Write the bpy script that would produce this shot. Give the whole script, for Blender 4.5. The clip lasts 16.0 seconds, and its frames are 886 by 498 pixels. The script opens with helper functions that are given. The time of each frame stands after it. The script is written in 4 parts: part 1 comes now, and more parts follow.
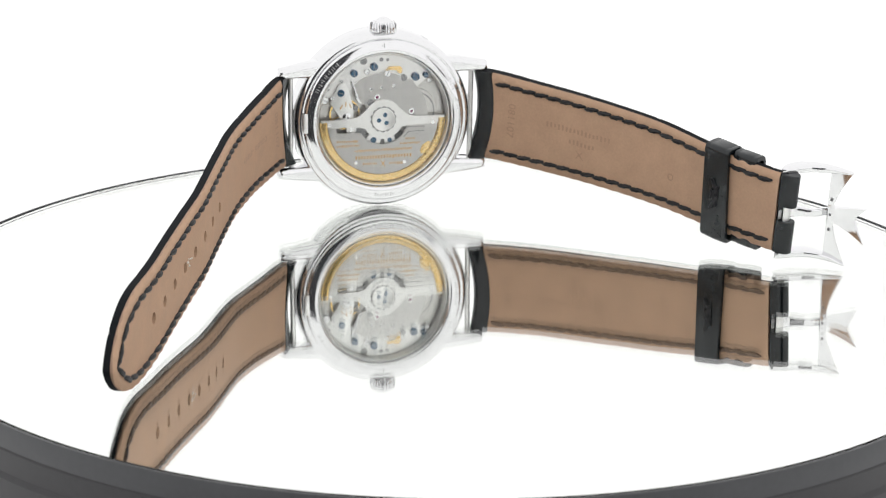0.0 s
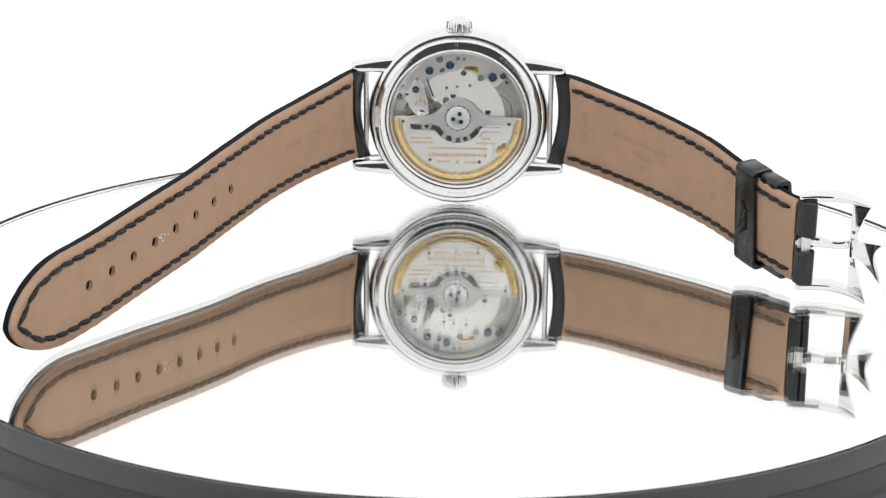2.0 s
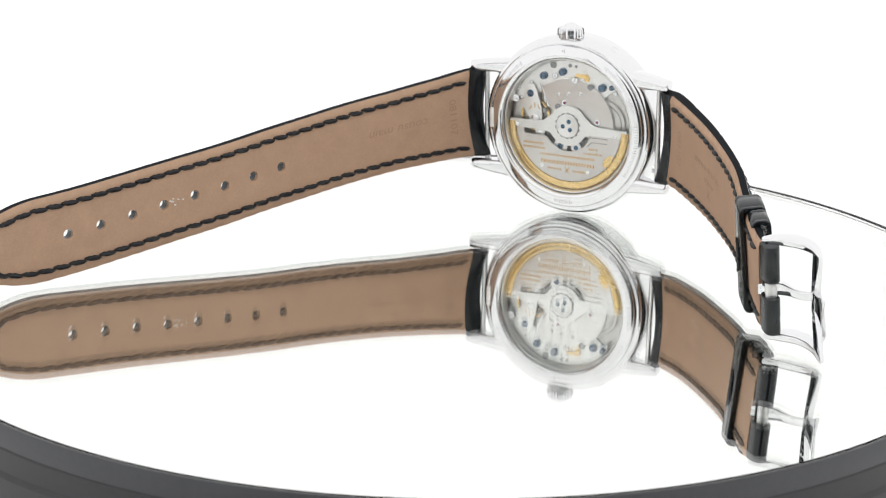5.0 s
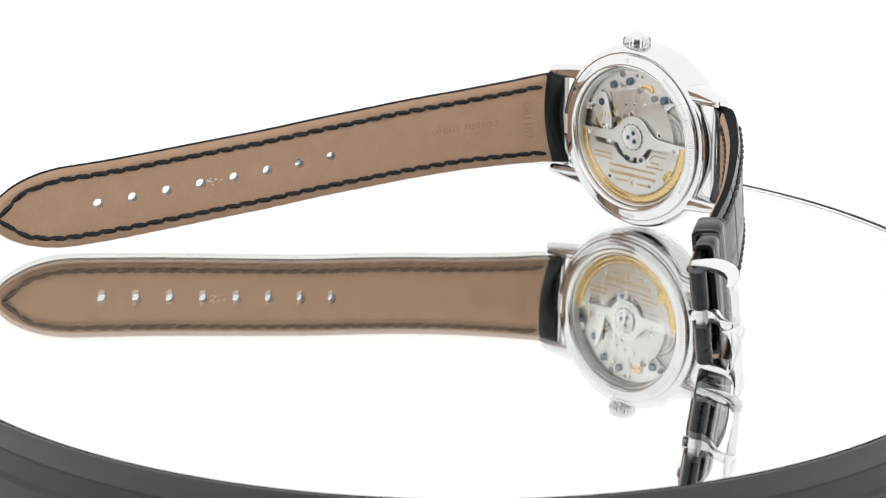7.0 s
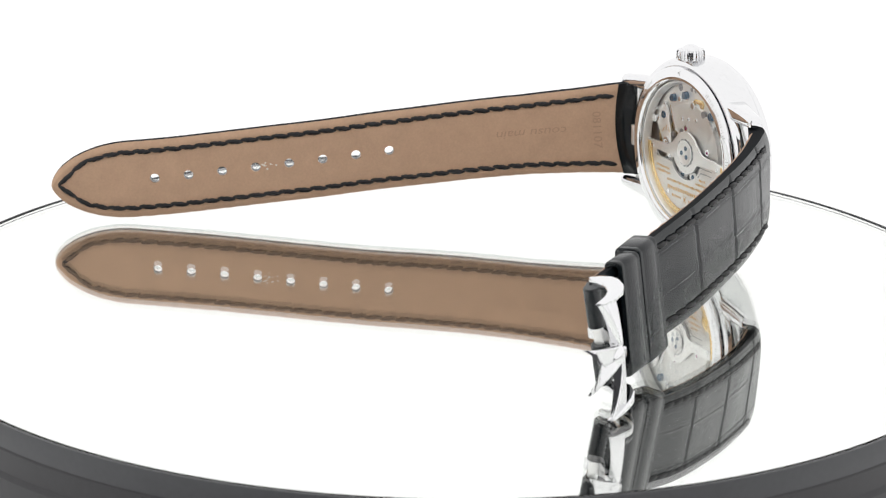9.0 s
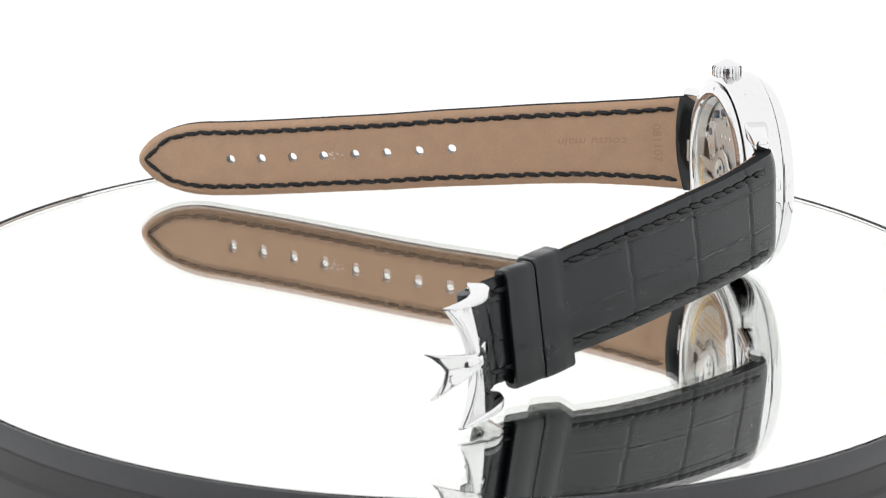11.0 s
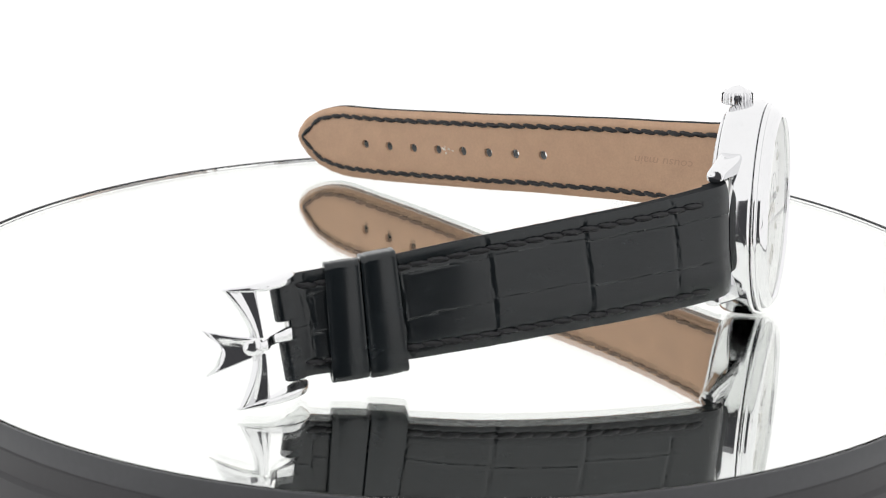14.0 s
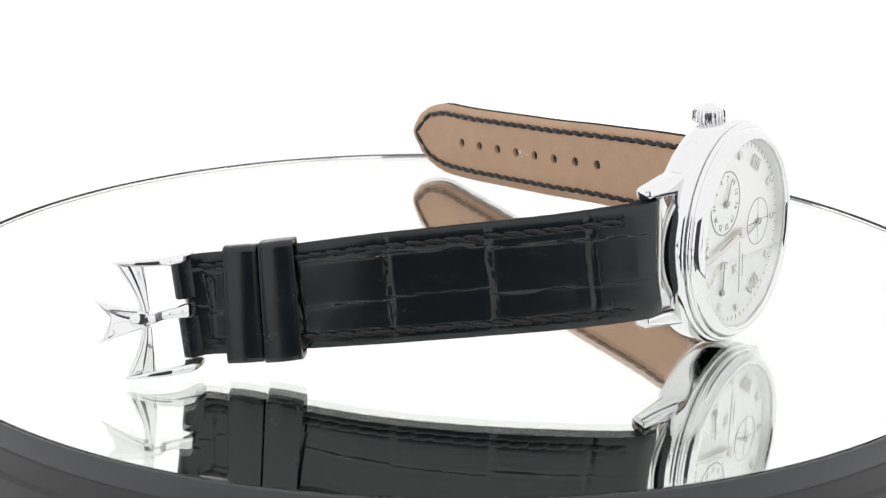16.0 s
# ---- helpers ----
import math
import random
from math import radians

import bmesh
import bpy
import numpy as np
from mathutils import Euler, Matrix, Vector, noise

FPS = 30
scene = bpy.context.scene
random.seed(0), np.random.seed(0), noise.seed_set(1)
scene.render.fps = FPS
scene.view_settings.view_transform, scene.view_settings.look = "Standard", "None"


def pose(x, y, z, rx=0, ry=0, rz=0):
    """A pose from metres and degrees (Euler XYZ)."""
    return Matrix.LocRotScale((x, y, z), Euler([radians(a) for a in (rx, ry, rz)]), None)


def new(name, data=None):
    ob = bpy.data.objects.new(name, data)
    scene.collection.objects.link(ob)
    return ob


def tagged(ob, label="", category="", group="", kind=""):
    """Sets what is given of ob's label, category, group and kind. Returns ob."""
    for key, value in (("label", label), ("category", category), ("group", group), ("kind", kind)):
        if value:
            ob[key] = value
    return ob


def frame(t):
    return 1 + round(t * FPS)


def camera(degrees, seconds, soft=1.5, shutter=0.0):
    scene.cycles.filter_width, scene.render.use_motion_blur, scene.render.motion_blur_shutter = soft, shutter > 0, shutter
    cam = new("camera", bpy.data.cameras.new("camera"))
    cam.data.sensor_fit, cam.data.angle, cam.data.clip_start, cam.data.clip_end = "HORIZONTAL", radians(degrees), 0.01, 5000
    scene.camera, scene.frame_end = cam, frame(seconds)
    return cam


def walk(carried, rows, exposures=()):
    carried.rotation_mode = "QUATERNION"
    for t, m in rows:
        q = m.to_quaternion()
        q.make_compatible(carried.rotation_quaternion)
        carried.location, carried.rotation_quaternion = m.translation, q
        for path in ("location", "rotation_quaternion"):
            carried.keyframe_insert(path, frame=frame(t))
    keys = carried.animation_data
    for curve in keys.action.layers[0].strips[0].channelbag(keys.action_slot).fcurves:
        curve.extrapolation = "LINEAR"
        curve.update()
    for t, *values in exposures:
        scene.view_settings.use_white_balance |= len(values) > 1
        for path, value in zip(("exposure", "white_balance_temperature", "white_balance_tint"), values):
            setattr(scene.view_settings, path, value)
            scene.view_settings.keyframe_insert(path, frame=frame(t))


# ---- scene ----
# ---- camera: stands still on a low tripod before the turntable ----
cam = camera(25.61, 16.0, soft=0.95)
EYE = (0.0, -0.3662, 0.11627)
CAM_POSE = Matrix.Translation(EYE) @ pose(0, 0, 0, 90 - 16.756, 0, 0.194) @ pose(0, 0, 0, 0, 0, 0.669)
walk(cam, [(0.0, CAM_POSE), (16.0, CAM_POSE)], exposures=[(0.0, 0.0), (16.0, 0.0)])
cam.data.dof.use_dof = True
cam.data.dof.focus_distance = 0.366
cam.data.dof.aperture_fstop = 52.0

SPIN = -8.728          # degrees a second, clockwise seen from above
GLOW = 1.14             # radiance of the back-lit white fabric

# ---- world: dim room outside the light tent ----
world = bpy.data.worlds.new("dark_room")
scene.world = world
world.use_nodes = True
world.node_tree.nodes["Background"].inputs[0].default_value = (0.06, 0.06, 0.064, 1)
world.node_tree.nodes["Background"].inputs[1].default_value = 1.0


# ---- materials ----
def material(name, colour, rough=0.5, metal=0.0, **more):
    m = bpy.data.materials.new(name)
    m.use_nodes = True
    b = m.node_tree.nodes["Principled BSDF"]
    b.inputs["Base Color"].default_value = (*colour, 1)
    b.inputs["Roughness"].default_value = rough
    b.inputs["Metallic"].default_value = metal
    for key, value in more.items():
        b.inputs[key.replace("_", " ")].default_value = value
    return m


def grain(m, scale, amount, bump=0.0, dist=0.0001, rough=0.0, detail=6.0, stretch=(1, 1, 1), second=0.0):
    """Two scales of noise in object space on colour, roughness and relief."""
    nt = m.node_tree
    b = nt.nodes["Principled BSDF"]
    tc = nt.nodes.new("ShaderNodeTexCoord")
    mp = nt.nodes.new("ShaderNodeMapping")
    mp.inputs["Scale"].default_value = stretch
    nt.links.new(tc.outputs["Object"], mp.inputs["Vector"])
    fine = nt.nodes.new("ShaderNodeTexNoise")
    fine.inputs["Scale"].default_value, fine.inputs["Detail"].default_value = scale, detail
    wide = nt.nodes.new("ShaderNodeTexNoise")
    wide.inputs["Scale"].default_value, wide.inputs["Detail"].default_value = scale / 9, 3
    for n in (fine, wide):
        nt.links.new(mp.outputs["Vector"], n.inputs["Vector"])
    add = nt.nodes.new("ShaderNodeMath")
    add.operation = "ADD"
    nt.links.new(fine.outputs["Fac"], add.inputs[0])
    nt.links.new(wide.outputs["Fac"], add.inputs[1])
    if amount:
        c = b.inputs["Base Color"].default_value
        ramp = nt.nodes.new("ShaderNodeMapRange")
        ramp.inputs["From Min"].default_value, ramp.inputs["From Max"].default_value = 0.6, 1.4
        ramp.inputs["To Min"].default_value, ramp.inputs["To Max"].default_value = 1 - amount, 1 + amount
        nt.links.new(add.outputs[0], ramp.inputs["Value"])
        mix = nt.nodes.new("ShaderNodeVectorMath")
        mix.operation = "SCALE"
        mix.inputs[0].default_value = c[:3]
        nt.links.new(ramp.outputs[0], mix.inputs["Scale"])
        nt.links.new(mix.outputs[0], b.inputs["Base Color"])
    if rough:
        r = nt.nodes.new("ShaderNodeMapRange")
        base = b.inputs["Roughness"].default_value
        r.inputs["From Min"].default_value, r.inputs["From Max"].default_value = 0.6, 1.4
        r.inputs["To Min"].default_value, r.inputs["To Max"].default_value = max(base - rough, 0.02), base + rough
        nt.links.new(add.outputs[0], r.inputs["Value"])
        nt.links.new(r.outputs[0], b.inputs["Roughness"])
    if bump:
        bm = nt.nodes.new("ShaderNodeBump")
        bm.inputs["Strength"].default_value, bm.inputs["Distance"].default_value = bump, dist
        nt.links.new(add.outputs[0], bm.inputs["Height"])
        nt.links.new(bm.outputs[0], b.inputs["Normal"])
    return m


def striped(m, pitch, depth):
    """Parallel brushed bands across a movement plate."""
    nt = m.node_tree
    b = nt.nodes["Principled BSDF"]
    tc = nt.nodes.new("ShaderNodeTexCoord")
    wave = nt.nodes.new("ShaderNodeTexWave")
    wave.wave_type, wave.bands_direction, wave.wave_profile = "BANDS", "X", "SAW"
    wave.inputs["Scale"].default_value = 0.314 / pitch
    wave.inputs["Distortion"].default_value = 0.0
    nt.links.new(tc.outputs["Object"], wave.inputs["Vector"])
    bp = nt.nodes.new("ShaderNodeBump")
    bp.inputs["Strength"].default_value, bp.inputs["Distance"].default_value = 0.8, depth
    nt.links.new(wave.outputs["Fac"], bp.inputs["Height"])
    nt.links.new(bp.outputs[0], b.inputs["Normal"])
    r = nt.nodes.new("ShaderNodeMapRange")
    r.inputs["To Min"].default_value, r.inputs["To Max"].default_value = 0.36, 0.55
    nt.links.new(wave.outputs["Fac"], r.inputs["Value"])
    nt.links.new(r.outputs[0], b.inputs["Roughness"])
    return m


def clear_glass(name, gloss, tint):
    """A thin pane: clear, with a mirror coat that grows at grazing angles."""
    m = bpy.data.materials.new(name)
    m.use_nodes = True
    nt = m.node_tree
    nt.nodes.remove(nt.nodes["Principled BSDF"])
    tr, gl = (nt.nodes.new("ShaderNodeBsdf" + k) for k in ("Transparent", "Glossy"))
    mx = nt.nodes.new("ShaderNodeMixShader")
    lw = nt.nodes.new("ShaderNodeLayerWeight")
    lw.inputs["Blend"].default_value = 0.5
    pw = nt.nodes.new("ShaderNodeMath")
    pw.operation = "POWER"
    pw.inputs[1].default_value = 4.0
    nt.links.new(lw.outputs["Facing"], pw.inputs[0])
    fr = nt.nodes.new("ShaderNodeMapRange")
    fr.inputs["To Min"].default_value, fr.inputs["To Max"].default_value = gloss, 0.6
    nt.links.new(pw.outputs[0], fr.inputs["Value"])
    tr.inputs["Color"].default_value = (*tint, 1)
    gl.inputs["Roughness"].default_value = 0.02
    nt.links.new(fr.outputs[0], mx.inputs[0])
    nt.links.new(tr.outputs[0], mx.inputs[1])
    nt.links.new(gl.outputs[0], mx.inputs[2])
    nt.links.new(mx.outputs[0], nt.nodes["Material Output"].inputs["Surface"])
    return m


STEEL = grain(material("polished_steel", (0.79, 0.79, 0.8), 0.07, 1.0), 900, 0.02, rough=0.03)
STEEL_SOFT = grain(material("brushed_steel", (0.94, 0.935, 0.92), 0.42, 1.0), 1500, 0.05, rough=0.06)
PLATE = striped(material("striped_rhodium_plate", (0.95, 0.94, 0.92), 0.34, 1.0), 0.0021, 0.0006)
DEEP = grain(material("grained_base_plate", (0.72, 0.705, 0.68), 0.42, 1.0), 2500, 0.12, rough=0.1)
GOLD = grain(material("yellow_gold", (0.82, 0.59, 0.27), 0.25, 1.0), 1200, 0.05, rough=0.06)
GILT = material("gilt_filling", (0.75, 0.45, 0.12), 0.4, 0.6)
BLUED = material("blued_steel_screw", (0.045, 0.11, 0.19), 0.28, 0.7)
RUBY = material("ruby_jewel", (0.25, 0.03, 0.12), 0.12)
# Grey for engraving and dark rings; also paints shade into slots and recesses.
ENGRAVED = material("engraved_shadow_grey", (0.33, 0.33, 0.335), 0.45, 0.8)
ETCHED = material("etched_steel", (0.62, 0.62, 0.62), 0.4, 1.0)
TAN = grain(material("tan_calf_lining", (0.545, 0.35, 0.23), 0.62), 2000, 0.1, bump=0.35, dist=0.00012, rough=0.08)
TAN_PRESSED = grain(material("pressed_tan_leather", (0.43, 0.274, 0.18), 0.5), 2600, 0.06)
TAN_EDGE = grain(material("raw_leather_edge", (0.36, 0.23, 0.16), 0.7), 3000, 0.15, bump=0.4)
CROC = grain(material("black_crocodile_leather", (0.0066, 0.0094, 0.0112), 0.23, Specular_IOR_Level=0.5), 2000, 0.22, bump=0.07, dist=0.00007, rough=0.06, stretch=(1, 1, 2.2))
EDGE_PAINT = grain(material("matt_black_edge_paint", (0.008, 0.009, 0.011), 0.75, Specular_IOR_Level=0.1), 2500, 0.2)
CALF_BLACK = grain(material("black_calf_leather", (0.0066, 0.0096, 0.0116), 0.23, Specular_IOR_Level=0.5), 1100, 0.22, bump=0.06, dist=0.00006, rough=0.08)
THREAD = grain(material("black_waxed_thread", (0.009, 0.009, 0.011), 0.42, Specular_IOR_Level=0.42), 4000, 0.3, bump=0.5, dist=0.00005)
DIAL = grain(material("silvered_opaline_dial", (0.95, 0.95, 0.94), 0.45, 0.6), 4000, 0.02)
INK = material("dark_grey_print", (0.06, 0.06, 0.065), 0.5)
HAND = material("dark_polished_hand", (0.35, 0.35, 0.36), 0.15, 1.0)
APPLIED = material("white_gold_applique", (0.72, 0.7, 0.66), 0.14, 1.0)
BLACK_PLASTIC = grain(material("black_satin_plastic", (0.045, 0.044, 0.047), 0.4, Specular_IOR_Level=0.3), 700, 0.12, bump=0.12, dist=0.0001, rough=0.08)
RIM_GREY = grain(material("ground_glass_edge", (0.055, 0.056, 0.061), 0.4), 900, 0.1)
SILVERING = grain(material("mirror_silvering", (0.955, 0.957, 0.945), 0.01, 1.0), 60, 0.006)
SMUDGE = material("dried_water_spot", (0.9, 0.9, 0.9), 0.6)
CRYSTAL = clear_glass("sapphire_crystal", 0.06, (0.985, 0.99, 0.985))
MIRROR_GLASS = material("mirror_glass", (0.985, 1.0, 0.985), 0.0, 0.0, IOR=1.52, Transmission_Weight=1.0)
LINT = material("pale_lint", (0.8, 0.76, 0.7), 0.8)

FABRIC = bpy.data.materials.new("backlit_white_fabric")
FABRIC.use_nodes = True
_n = FABRIC.node_tree.nodes
_n.remove(_n["Principled BSDF"])
_e = _n.new("ShaderNodeEmission")
_e.inputs[0].default_value, _e.inputs[1].default_value = (1.0, 0.998, 0.995, 1), GLOW
FABRIC.node_tree.links.new(_e.outputs[0], _n["Material Output"].inputs["Surface"])

MM = 0.001


# ---- mesh helpers, in millimetres ----
def finish(name, bm, mat, smooth=28):
    bmesh.ops.recalc_face_normals(bm, faces=bm.faces[:])
    bmesh.ops.scale(bm, vec=(MM, MM, MM), verts=bm.verts[:])
    if smooth:
        lim = radians(smooth)
        for fc in bm.faces:
            fc.smooth = True
        for e in bm.edges:
            if len(e.link_faces) != 2 or e.calc_face_angle(0) > lim:
                e.smooth = False
    me = bpy.data.meshes.new(name)
    bm.to_mesh(me)
    bm.free()
    me.materials.append(mat)
    return me


def part(name, bm, mat, parent, label="", at=None, smooth=28):
    """One mesh object under a thing or a part. at: its pose, lengths in millimetres."""
    ob = new(name, bm if isinstance(bm, bpy.types.Mesh) else finish(name, bm, mat, smooth))
    ob.parent = parent
    if at is not None:
        m = at.copy()
        m.translation = m.translation * MM
        ob.matrix_basis = m
    return tagged(ob, label=label)


def lathe(profile, n=128, closed=False, sweep=None):
    """Turns (r, z) pairs round the z axis; sweep: start and end in degrees."""
    bm = bmesh.new()
    a0, a1 = sweep or (0, 360)
    full = sweep is None
    steps = n if full else n + 1
    rings = []
    for i in range(steps):
        a = radians(a0 + (a1 - a0) * i / n)
        rings.append([bm.verts.new((r * math.cos(a), r * math.sin(a), z)) for r, z in profile])
    k = len(profile)
    for i in range(n):
        p, q = rings[i], rings[(i + 1) % steps]
        for j in range(k if closed else k - 1):
            bm.faces.new((p[j], p[(j + 1) % k], q[(j + 1) % k], q[j]))
    if not full and closed:
        bm.faces.new(rings[0])
        bm.faces.new(rings[-1][::-1])
    bmesh.ops.remove_doubles(bm, verts=bm.verts[:], dist=1e-5)
    return bm


def soften(profile, times=2, closed=True):
    """Rounds the corners of a profile by cutting them."""
    q = [Vector(a) for a in profile]
    for _ in range(times):
        o = []
        n = len(q)
        for i in range(n if closed else n - 1):
            a, b = q[i], q[(i + 1) % n]
            o += [a.lerp(b, 0.22), a.lerp(b, 0.78)]
        q = o if closed else [q[0], *o[1:-1], q[-1]]
    return [tuple(a) for a in q]


def turned(profile, n=160, times=2):
    return lathe(soften(profile, times), n, closed=True)


def disc(r, z0, z1, bevel=0.0, n=64):
    b = bevel
    pr = [(0, z0), (r - b, z0), (r, z0 + b), (r, z1 - b), (r - b, z1), (0, z1)] if b else [(0, z0), (r, z0), (r, z1), (0, z1)]
    return lathe(pr, n)


def plate(outline, z0, z1, bevel=0.0, segs=2):
    """A flat outline [(x, y)] given thickness from z0 to z1, its edges rounded."""
    bm = bmesh.new()
    low = [bm.verts.new((x, y, z0)) for x, y in outline]
    high = [bm.verts.new((x, y, z1)) for x, y in outline]
    n = len(outline)
    bm.faces.new(low[::-1])
    bm.faces.new(high)
    for i in range(n):
        bm.faces.new((low[i], low[(i + 1) % n], high[(i + 1) % n], high[i]))
    if bevel:
        rim = [e for e in bm.edges if abs(e.verts[0].co.z - e.verts[1].co.z) < 1e-6]
        bmesh.ops.bevel(bm, geom=rim, offset=bevel, segments=segs, affect="EDGES", profile=0.6)
    return bm


def box(x0, x1, y0, y1, z0, z1, bevel=0.0, segs=2):
    bm = bmesh.new()
    bmesh.ops.create_cube(bm, size=1, matrix=Matrix.Translation(((x0 + x1) / 2, (y0 + y1) / 2, (z0 + z1) / 2)) @ Matrix.Diagonal((x1 - x0, y1 - y0, z1 - z0, 1)))
    if bevel:
        bmesh.ops.bevel(bm, geom=bm.edges[:], offset=bevel, segments=segs, affect="EDGES", profile=0.6)
    return bm


def arc(r, a0, a1, n, cx=0.0, cy=0.0):
    return [(cx + r * math.cos(radians(a0 + (a1 - a0) * i / n)), cy + r * math.sin(radians(a0 + (a1 - a0) * i / n))) for i in range(n + 1)]


def loft(rings, closed=True):
    bm = bmesh.new()
    v = [[bm.verts.new(q) for q in ring] for ring in rings]
    n = len(v[0])
    for p, q in zip(v, v[1:]):
        for k in range(n):
            bm.faces.new((p[k], p[(k + 1) % n], q[(k + 1) % n], q[k]))
    if closed:
        bm.faces.new(v[0])
        bm.faces.new(v[-1][::-1])
    return bm


def rounded(b0, b1, n0, n1, r, k=5):
    o = []
    for cx, cy, a in ((b1 - r, n1 - r, 0), (b0 + r, n1 - r, 90), (b0 + r, n0 + r, 180), (b1 - r, n0 + r, 270)):
        o += [(cx + r * math.cos(radians(a + 90 * i / k)), cy + r * math.sin(radians(a + 90 * i / k))) for i in range(k + 1)]
    return o


def lettering(text, size, depth=0.02):
    """Letters as a mesh in millimetres, centred, reading along +x, up +y."""
    cu = bpy.data.curves.new("lettering", "FONT")
    cu.body, cu.size, cu.extrude = text, size, depth
    cu.align_x, cu.align_y = "CENTER", "CENTER"
    cu.resolution_u = 3
    ob = bpy.data.objects.new("lettering", cu)
    me = bpy.data.meshes.new_from_object(ob)
    bm = bmesh.new()
    bm.from_mesh(me)
    bpy.data.objects.remove(ob)
    bpy.data.curves.remove(cu)
    bpy.data.meshes.remove(me)
    return bm


def bars(rows, z, thick=0.06):
    """Rows of writing too small to read: (x, y, length, height, words)."""
    bm = bmesh.new()
    rng = random.Random(5)
    for x, y, length, height, words in rows:
        cuts = sorted(rng.uniform(0.15, 0.85) for _ in range(words - 1))
        ends = [0.0, *cuts, 1.0]
        for a, b in zip(ends, ends[1:]):
            n = max(1, int((b - a) * length / (height * 0.62)))
            for i in range(n):
                x0 = x - length / 2 + length * (a + (b - a) * (i + 0.15) / n)
                x1 = x - length / 2 + length * (a + (b - a) * (i + 0.62) / n)
                bmesh.ops.create_cube(bm, size=1, matrix=Matrix.Translation(((x0 + x1) / 2, y + rng.uniform(-0.08, 0.08) * height, z)) @ Matrix.Diagonal((x1 - x0, height * rng.uniform(0.5, 0.85), thick, 1)))
    return bm


# ---- setting: the light tent ----
# The unseen front wall is opened this far so the steel reflects dark.
TENT_MOUTH = (-205, 195, 110, 235)     # the opening in front: left, right, bottom, top


def light_tent():
    """A box of back-lit white fabric with rounded edges, open where the lens looks in."""
    bm = bmesh.new()
    bmesh.ops.create_cube(bm, size=1, matrix=Matrix.Translation((0, 130, 430)) @ Matrix.Diagonal((1500, 1400, 1000, 1)))
    bmesh.ops.bevel(bm, geom=bm.edges[:], offset=180, segments=8, affect="EDGES", profile=0.5)
    front = [fc for fc in bm.faces if fc.normal.y < -0.999 or (fc.normal.y < -0.3 and fc.normal.z < -0.05 and abs(fc.normal.x) < 0.01)]
    bmesh.ops.delete(bm, geom=front, context="FACES")
    y, (x0, x1, z0, z1), (a0, a1, b0, b1) = -570, (-570, 570, 110, 750), TENT_MOUTH
    for q in (((x0, z0), (a0, b0), (a0, b1), (x0, z1)), ((x1, z0), (a1, b0), (a1, b1), (x1, z1)), ((x0, z1), (a0, b1), (a1, b1), (x1, z1)), ((x0, -70), (a0, -70), (a0, b0), (x0, z0)), ((x1, -70), (a1, -70), (a1, b0), (x1, z0)), ((x0, -70), (x1, -70), (x1, -69), (x0, -69))):
        bm.faces.new([bm.verts.new((x, y, z)) for x, z in q])
    bmesh.ops.remove_doubles(bm, verts=bm.verts[:], dist=0.5)
    for at, across in (((0, -150, 0), (0, 1, 0)), ((-170, 0, 0), (1, 0, 0)), ((170, 0, 0), (1, 0, 0))):
        bmesh.ops.bisect_plane(bm, geom=bm.verts[:] + bm.edges[:] + bm.faces[:], plane_co=at, plane_no=across)
    middles = [(fc, fc.calc_center_median()) for fc in bm.faces]
    # Tent floor before the turntable, cut out so the strap reflects dark.
    table = [fc for fc, c in middles if c.y < -150 and c.z < -55 and abs(c.x) < 170]
    bmesh.ops.delete(bm, geom=table, context="FACES")
    ob = new("backdrop", finish("backdrop", bm, FABRIC, 60))
    return tagged(ob, "seamless white back-lit photo tent around the turntable", "backdrop", kind="structure")


light_tent()


def lens_front():
    """An unseen dark matte hood round the camera, with its opening, added for its dark reflection."""
    bm = lathe([(22, 0), (32, -3), (34, -8), (33, -52), (24, -54), (22, -52), (20, -4)], 48, closed=True)
    m = CAM_POSE.copy()
    ob = new("added_lens_hood", finish("added_lens_hood", bm, BLACK_PLASTIC))
    ob.matrix_basis = m @ Matrix.Translation((0, 0, 0.012))
    return tagged(ob, "unseen black round matte lens hood, added for dark reflections", "lens hood", kind="structure")


lens_front()


# ---- turntable ----
PLATTER_AT = (0.0, -2.2)
GLASS_T = 2.0


